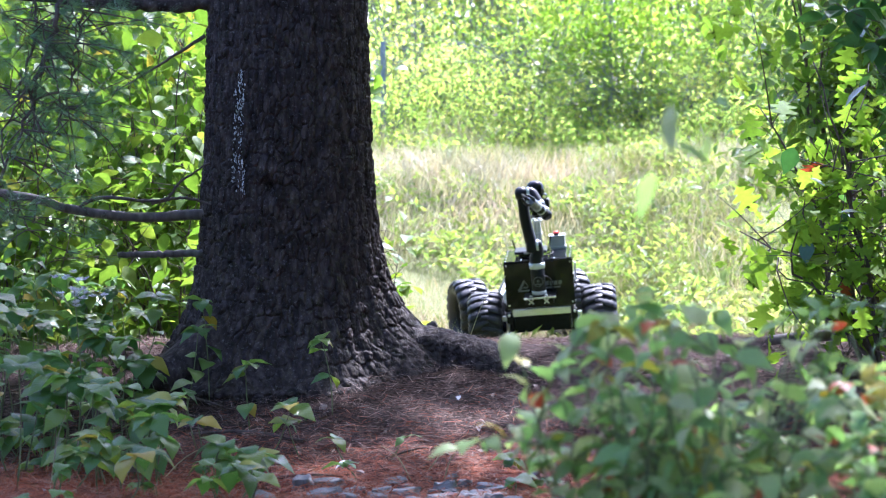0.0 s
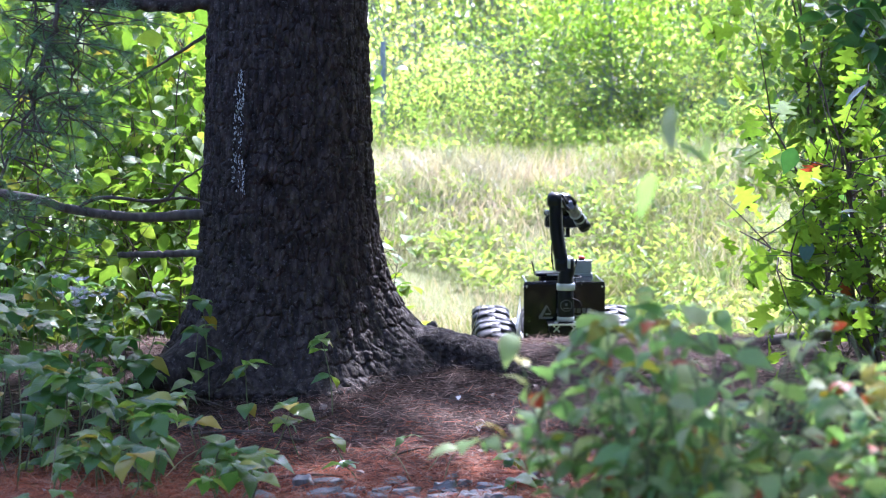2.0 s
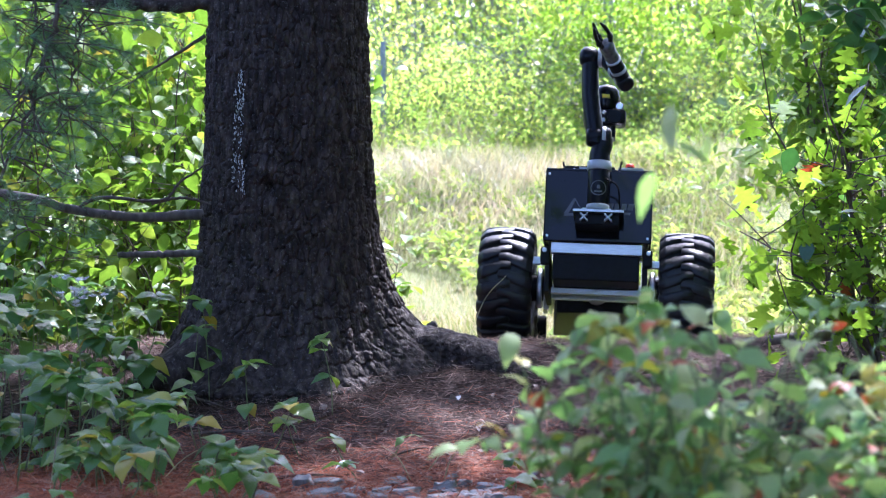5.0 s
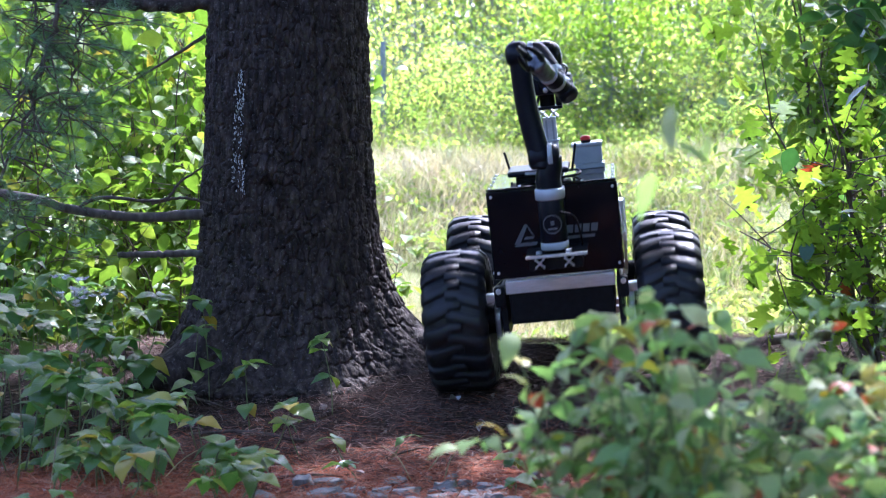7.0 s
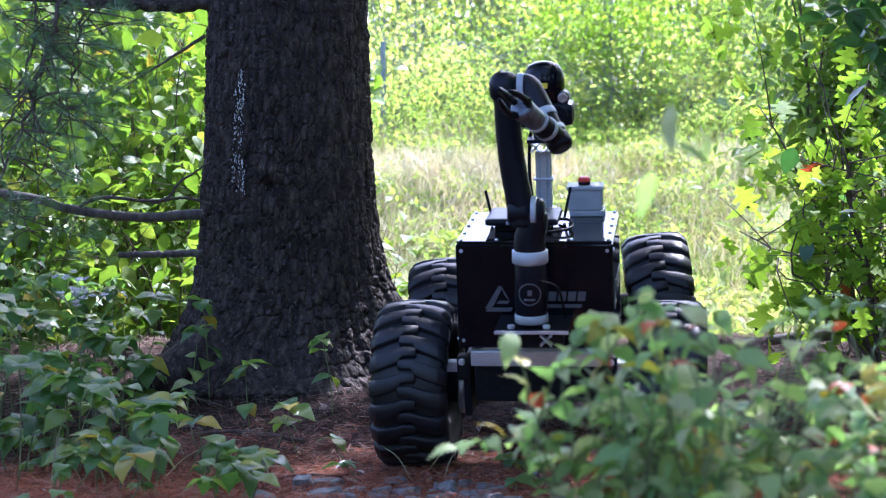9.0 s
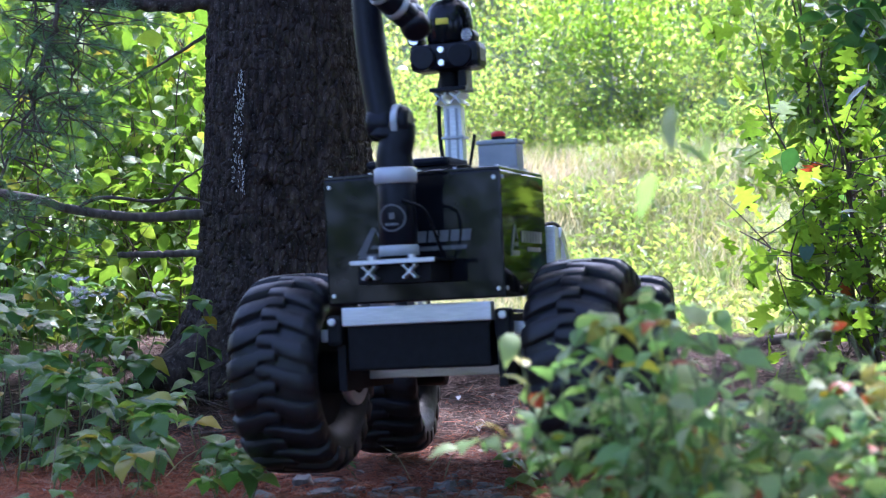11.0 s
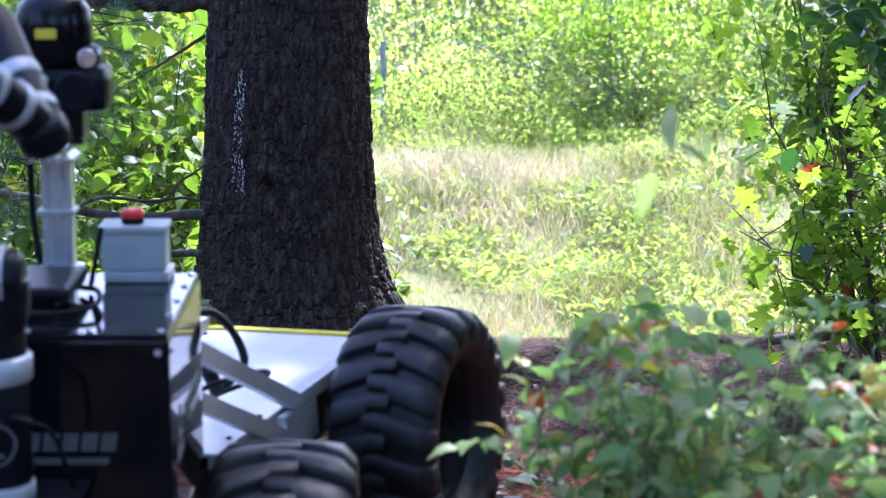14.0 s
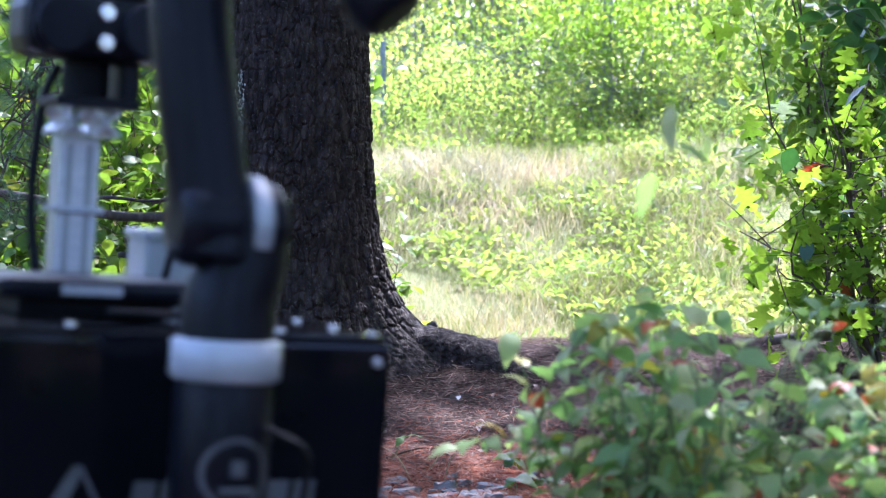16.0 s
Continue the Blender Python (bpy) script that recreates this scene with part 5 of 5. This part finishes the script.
    part("ring", drum(WR - d * 0.03, WR - d * 0.012, 0.0385, 0.003), RING, fore, "pale grey ring")
    reach = Vector((-0.14, -0.3, 0.19))
    g = reach.normalized()
    side = g.cross(Vector((0, 0, 1))).normalized()
    rise = side.cross(g)
    wrist = part("wrist", drum(WR - d * 0.012, WR + d * 0.045, 0.038, 0.016), SATIN, rv, "rounded black wrist")
    part("wrist_link", drum(WR + d * 0.005, WR + reach * 0.34, 0.034, 0.01), SATIN, wrist)
    part("ring", drum(WR + reach * 0.16, WR + reach * 0.21, 0.037, 0.003), RING, wrist, "pale grey ring")
    part("ring", drum(WR + reach * 0.33, WR + reach * 0.36, 0.036, 0.003), RING, wrist, "pale grey ring")
    grip = part("gripper", lathe([(0.031, 0), (0.033, 0.01), (0.033, 0.05), (0.036, 0.08), (0.034, 0.1), (0.025, 0.106)], Matrix.Translation(WR + reach * 0.36) @ g.to_track_quat('Z', 'Y').to_matrix().to_4x4()), PALM, rv, "dull silver gripper palm")
    for k in range(3):
        a = 2.2 * k + 0.6
        out = side * math.cos(a) + rise * math.sin(a)
        p0 = WR + reach * 0.6 + out * 0.022
        pts = [tuple(p0), tuple(p0 + g * 0.035 + out * 0.012), tuple(p0 + g * 0.085 + out * 0.01), tuple(p0 + g * 0.125 - out * 0.002)]
        fin = part("finger", tubes_mesh("finger", [(spline(pts, 14), np.interp(np.linspace(0, 1, 14), [0, 0.35, 0.8, 1], [0.012, 0.0105, 0.009, 0.004]))], 12), SATIN, grip, "black finger")
        part("knuckle", drum(p0 + g * 0.035 + out * 0.012 - side * 0.011, p0 + g * 0.035 + out * 0.012 + side * 0.011, 0.012, 0.003, 16), MATT, fin)
    part("arm_cable", cable([(0.03, -0.17, 0.61), (0.085, -0.15, 0.58), (0.1, -0.1, 0.5), (0.1, -0.05, 0.46)], 0.004), MATT, rv)

    # mast with the camera head
    mast = part("mast", block(-0.027, 0.027, 0.425, 0.465, 0.694, 0.91, 0.003), ALU, rv, "slotted silver mast")
    for x in (-0.013, 0.013):
        part("slot", block(x - 0.004, x + 0.004, 0.4235, 0.43, 0.7, 0.9, 0.0005), GREY, mast)
    part("band", block(-0.034, 0.034, 0.416, 0.47, 0.812, 0.82, 0.002), RING, mast, "pale cable tie")
    part("foot", block(-0.04, 0.04, 0.41, 0.472, 0.694, 0.715, 0.003), ALU, mast)
    for x in (-0.022, 0.022):
        part("extrusion", x_profile(0.034, 0.09, pose(x, 0.432, 0.928)), ALU, mast, "slotted aluminium extrusion")
    head = part("camera_head", block(-0.1, 0.11, 0.345, 0.45, 1.005, 1.085, 0.022), SATIN, rv, "black camera head with twin lenses")
    part("bracket", block(-0.05, 0.06, 0.37, 0.46, 0.946, 0.958, 0.003), SATIN, head)
    part("bracket", block(0.035, 0.06, 0.38, 0.45, 0.955, 1.02, 0.006), SATIN, head)
    part("neck", drum((0.0, 0.42, 0.95), (0.0, 0.42, 1.01), 0.03, 0.004), MATT, head)
    for x in (-0.055, 0.055):
        part("lens", drum((x, 0.35, 1.043), (x, 0.338, 1.043), 0.03, 0.004), GLASS, head, "dark glass lens")
        part("lens_hood", lathe([(0.03, 0), (0.036, 0.002), (0.036, 0.018), (0.031, 0.018)], pose(x, 0.35, 1.043, 90, 0, 0), 28), SATIN, head)
    for z in (1.062, 1.025):
        part("small_lamp", drum((0.0, 0.35, z), (0.0, 0.338, z), 0.011, 0.003, 16), LAMP, head, "small bright lamp")
    for x in (-0.085, 0.075):
        part("spot_lamp", drum((x, 0.36, 1.1), (x, 0.42, 1.1), 0.021, 0.004, 20), SATIN, head)
        part("lamp_glass", drum((x, 0.3585, 1.1), (x, 0.355, 1.1), 0.017, 0.002, 20), LAMP, head, "pale lamp glass")
    part("dome", lathe([(0.06, 0.0), (0.066, 0.01), (0.068, 0.07), (0.063, 0.1), (0.048, 0.122), (0.024, 0.132), (0.002, 0.134)], pose(0.01, 0.41, 1.083), 36), BLACK, head, "glossy black camera dome")
    part("label", block(-0.01, 0.026, 0.336, 0.35, 1.135, 1.152, 0.0008), YELLOW, head, "yellow warning label")
    part("mast_cable", cable([(-0.035, 0.45, 0.7), (-0.05, 0.46, 0.82), (-0.045, 0.45, 0.95), (-0.03, 0.44, 1.0)], 0.006), MATT, rv)

    # stop button box and what lies on the lid
    box = part("switch_box", block(0.083, 0.198, 0.385, 0.465, 0.715, 0.784, 0.006), GREY, rv, "grey switch box")
    part("box_lid", block(0.079, 0.202, 0.381, 0.469, 0.784, 0.797, 0.004), GREY, box)
    part("box_foot", block(0.088, 0.205, 0.38, 0.467, 0.6955, 0.714, 0.003), GREY, box, "grey mounting block")
    part("button_collar", drum((0.137, 0.42, 0.797), (0.137, 0.42, 0.808), 0.02, 0.002), MATT, box)
    part("stop_button", lathe([(0.015, 0), (0.021, 0.004), (0.021, 0.012), (0.016, 0.017), (0.002, 0.018)], pose(0.137, 0.42, 0.806), 24), RED, box, "red mushroom stop button")
    unit = part("receiver", block(-0.17, 0.07, 0.13, 0.33, 0.716, 0.74, 0.011), SATIN, rv, "flat black receiver")
    part("stand", block(-0.14, 0.04, 0.16, 0.3, 0.6955, 0.716, 0.002), MATT, unit)
    part("sticker", block(-0.1, -0.03, 0.1285, 0.132, 0.722, 0.733, 0.0006), RING, unit, "white sticker")
    part("antenna", drum((-0.165, 0.31, 0.71), (-0.185, 0.31, 0.80), 0.005, 0.002, 10), MATT, unit)
    part("antenna", drum((0.075, 0.31, 0.70), (0.098, 0.31, 0.81), 0.005, 0.002, 10), MATT, unit)
    part("lid_cable", cable([(-0.05, 0.12, 0.705), (0.05, 0.1, 0.705), (0.11, 0.14, 0.71), (0.1, 0.24, 0.712), (0.06, 0.3, 0.705)], 0.005), MATT, rv)

    # rear half, which swings about a pivot behind the body
    rear = part("rear_frame", block(-0.2, 0.2, PIVOT_Y - 0.14, PIVOT_Y + 0.8, 0.12, 0.239, 0.01), MATT, rv, "black rear frame")
    part("deck", block(-0.228, 0.228, PIVOT_Y - 0.06, PIVOT_Y + 0.82, 0.265, 0.275, 0.003), DECK, rear, "bare metal rear deck")
    part("deck_edge", block(-0.225, 0.225, PIVOT_Y + 0.79, PIVOT_Y + 0.815, 0.2755, 0.281, 0.001), YELLOW, rear, "yellow edge strip")
    for sx in (-1, 1):
        part("rear_bracket", block(sx * 0.225 - 0.016, sx * 0.225 + 0.016, 0.51, 0.65, 0.41, 0.55, 0.006), ALU, rear, "silver rear bracket")
        part("deck_rail", block(sx * 0.245 - 0.016, sx * 0.245 + 0.016, PIVOT_Y + 0.25, PIVOT_Y + 0.82, 0.27, 0.3, 0.003), ALU, rear, "silver deck rail")
        part("corner_plate", block(sx * 0.247 - 0.012, sx * 0.247 + 0.012, PIVOT_Y + 0.2, PIVOT_Y + 0.36, 0.18, 0.268, 0.004), ALU, rear, "silver corner plate")
        part("deck_skirt", block(sx * 0.215 - 0.01, sx * 0.215 + 0.01, PIVOT_Y - 0.06, PIVOT_Y + 0.8, 0.24, 0.264, 0.002), ALU, rear, "silver deck skirt")
        ax = PIVOT_Y + REAR_ARM
        part("hub_motor", drum((sx * 0.24, ax, REAR_Z), (sx * 0.4, ax, REAR_Z), 0.062, 0.008), MATT, rear, "dark hub motor")
        for z0, z1, y1 in ((0.535, 0.285, PIVOT_Y + 0.26), (0.43, 0.2, PIVOT_Y + 0.24)):
            p0, p1 = Vector((sx * 0.236, 0.62, z0)), Vector((sx * 0.25, y1, z1))
            bm = block(-0.011, 0.011, 0, 1, -0.018, 0.018, 0.0)
            dd = p1 - p0
            bm.transform(Matrix.Translation(p0) @ dd.to_track_quat('Y', 'Z').to_matrix().to_4x4() @ Matrix.Diagonal((1, dd.length, 1, 1)))
            part("strut", bm, ALU, rear, "silver diagonal strut")
    for y in np.linspace(PIVOT_Y + 0.03, PIVOT_Y + 0.75, 6):
        for x in (-0.225, 0.225):
            part("screw", drum((x * 0.93, y, 0.274), (x * 0.93, y, 0.279), 0.006, 0.001, 10), MATT, rear)
    part("pivot", drum((0, PIVOT_Y - 0.34, 0.22), (0, PIVOT_Y - 0.1, 0.22), 0.06, 0.01), ALU, rear, "silver pivot drum")
    part("rear_cable", cable([(0.1, 0.47, 0.42), (0.16, 0.6, 0.53), (0.22, 0.76, 0.56), (0.22, 0.9, 0.42), (0.1, 0.98, 0.311)], 0.009), MATT, rear, "thick black cable loop")
    part("rear_cable", cable([(0.12, 0.47, 0.4), (0.16, 0.66, 0.4), (0.22, 0.9, 0.39), (0.19, 1.06, 0.34), (0.1, 0.98, 0.312), (0.06, 0.86, 0.31)], 0.006), MATT, rear)
    part("plug", drum((0.155, 0.86, 0.41), (0.145, 0.91, 0.35), 0.016, 0.003, 14), MATT, rear)

    tm = tyre_mesh()
    bars = {side: lug_mesh(side) for side in (-1, 1)}
    wheels = []
    for name, sx, y, z in (("wheel", -1, FRONT_AXLE, FRONT_Z), ("wheel", 1, FRONT_AXLE, FRONT_Z), ("wheel", -1, PIVOT_Y + REAR_ARM, REAR_Z), ("wheel", 1, PIVOT_Y + REAR_ARM, REAR_Z)):
        bm = drum((-0.03 * sx, 0, 0), (0.02 * sx, 0, 0), 0.045, 0.006)
        w = part("wheel", bm, MATT, rv)
        part("tyre", tm, RUBBER, w, "black tyre with deep chevron lugs")
        part("rim", rim_mesh(sx), MATT, w, "dished black rim")
        for side, off in ((-1, -4.5), (1, 4.5)):
            for k in range(20):
                lug = part("lug", bars[side], RUBBER, w)
                lug.matrix_basis = pose(0, 0, 0, 18 * k + off, 0, 0)
        wheels.append((w, Vector((sx * TRACK, y, z))))
    return rv, rear, wheels


ROVER, REAR, WHEELS = make_rover()

# seconds; place of the body's foot; lean forward, roll, turn in degrees
DRIVE = [
    (0.0, 0.748, 13.545, -1.709, 6.0, -4.9, -5.2), (0.5, 0.729, 13.343, -1.758, 6.4, -4.4, -0.7), (1.0, 0.725, 12.715, -1.749, 3.0, -1.2, 0.3),
    (1.5, 0.741, 12.014, -1.692, -0.3, -0.7, 3.9), (2.0, 0.748, 11.417, -1.695, -0.1, -0.2, 0.1), (2.5, 0.76, 10.813, -1.666, -0.1, 0.3, 0.1),
    (3.0, 0.771, 10.362, -1.603, -2.9, 2.2, 0.8), (3.5, 0.8, 9.785, -1.465, -7.3, 5.1, 2.4), (4.0, 0.848, 9.453, -1.255, -15.8, 7.8, -2.7),
    (4.2, 0.808, 9.157, -1.154, -17.9, 1.8, -11.1), (5.2, 0.67, 8.42, -0.87, -14.0, 2.0, -4.0), (6.3, 0.532, 7.597, -0.774, -8.5, 2.4, 3.6),
    (6.5, 0.539, 7.478, -0.778, -7.6, 2.7, 2.3), (7.0, 0.483, 7.145, -0.937, 5.3, -5.7, -5.8), (7.5, 0.436, 6.835, -0.987, 8.3, -4.9, -7.4),
    (8.0, 0.406, 6.55, -1.057, 13.5, -3.4, -6.8), (8.5, 0.34, 6.211, -1.097, 11.3, -1.8, -13.5), (9.0, 0.309, 5.996, -1.075, 8.8, -0.7, -7.9),
    (9.2, 0.3, 5.954, -1.071, 8.4, -1.3, -9.6), (10.2, 0.1, 5.4, -0.99, 3.0, -2.5, -14.0), (11.3, -0.16, 4.682, -0.81, -5.4, -4.8, -21.5),
    (11.5, -0.253, 4.475, -0.85, -1.9, -2.2, -26.8), (12.0, -0.435, 4.229, -0.881, 1.5, -1.6, -28.4), (12.5, -0.553, 3.935, -0.907, 4.5, -2.6, -25.5),
    (13.0, -0.664, 3.501, -0.992, 5.8, -3.5, -17.7), (13.5, -0.72, 3.32, -1.052, 9.1, 0.1, -7.4), (14.0, -0.691, 3.048, -1.033, 7.5, 0.1, 1.3),
    (14.5, -0.62, 2.698, -0.997, 2.6, 0.9, 8.4), (15.0, -0.555, 2.503, -0.984, -0.7, -0.2, 12.1), (15.5, -0.443, 2.26, -0.945, -2.1, 1.2, 19.8),
    (16.0, -0.322, 1.965, -0.921, -1.2, 4.7, 27.7),
]
# seconds; pitch, roll and turn of the rear half against the front half
SWING = [(0, -6, 2, 23), (0.5, -3, 1, 5), (1, 1.3, -1, 7), (1.5, 0, 0, 0), (2, 0, 0, 0), (4, 0, 0, 0), (4.2, 0, 0, 6), (5.2, 2, -2, 3), (6.3, 2, 0, -3), (6.5, 2, 0, -4), (7, -2.9, 4, 1), (8, -3.9, 6.6, 0), (8.3, -4.2, 4, 10), (8.5, -4.5, 2, 17), (8.7, -4.4, -1, 13), (9, -4.2, -5.7, 6), (9.2, -4, -4, 6), (10.2, -2, -2, 8), (11.3, -1.6, 1.3, 10.5), (11.5, -2, 0, 13),
         (12, -0.9, 0.8, 4.6), (12.5, 1.2, 5.0, -1.3), (13, 1.2, -1.4, -9), (13.5, 1.5, -1.9, -22), (14, 3.0, -2.4, -27), (14.5, 4.0, -6, -26), (15, 2.1, -0.2, -23), (15.5, 0, 0, -25), (16, 0, 0, -26)]


def motions():
    walk(ROVER, [(t, pose(x, y, z + EYE, rx, ry, rz)) for t, x, y, z, rx, ry, rz in DRIVE])
    st = [r[0] for r in SWING]

    def swing(t):
        a = [float(np.interp(t, st, [r[k] for r in SWING])) for k in (1, 2, 3)]
        hinge = Matrix.Translation((0, HINGE_Y, 0.22))
        return hinge @ pose(0, 0, 0, 0.78 * a[0], a[1], 0.78 * a[2]) @ hinge.inverted()
    walk(REAR, [(t, swing(t)) for t in st])
    # the wheels turn by the way gone
    dt = [r[0] for r in DRIVE]
    gone = np.concatenate([[0], np.cumsum([math.dist(a[1:3], b[1:3]) for a, b in zip(DRIVE, DRIVE[1:])])])
    for i, (w, c) in enumerate(WHEELS):
        rows = []
        for k in range(81):
            t = k * 0.2
            spin = pose(0, 0, 0, math.degrees(float(np.interp(t, dt, gone)) / TYRE_R) + 40 * i, 0, 0)
            rows.append((t, (swing(t) if i > 1 else Matrix.Identity(4)) @ Matrix.Translation(c) @ spin))
        walk(w, rows)


motions()
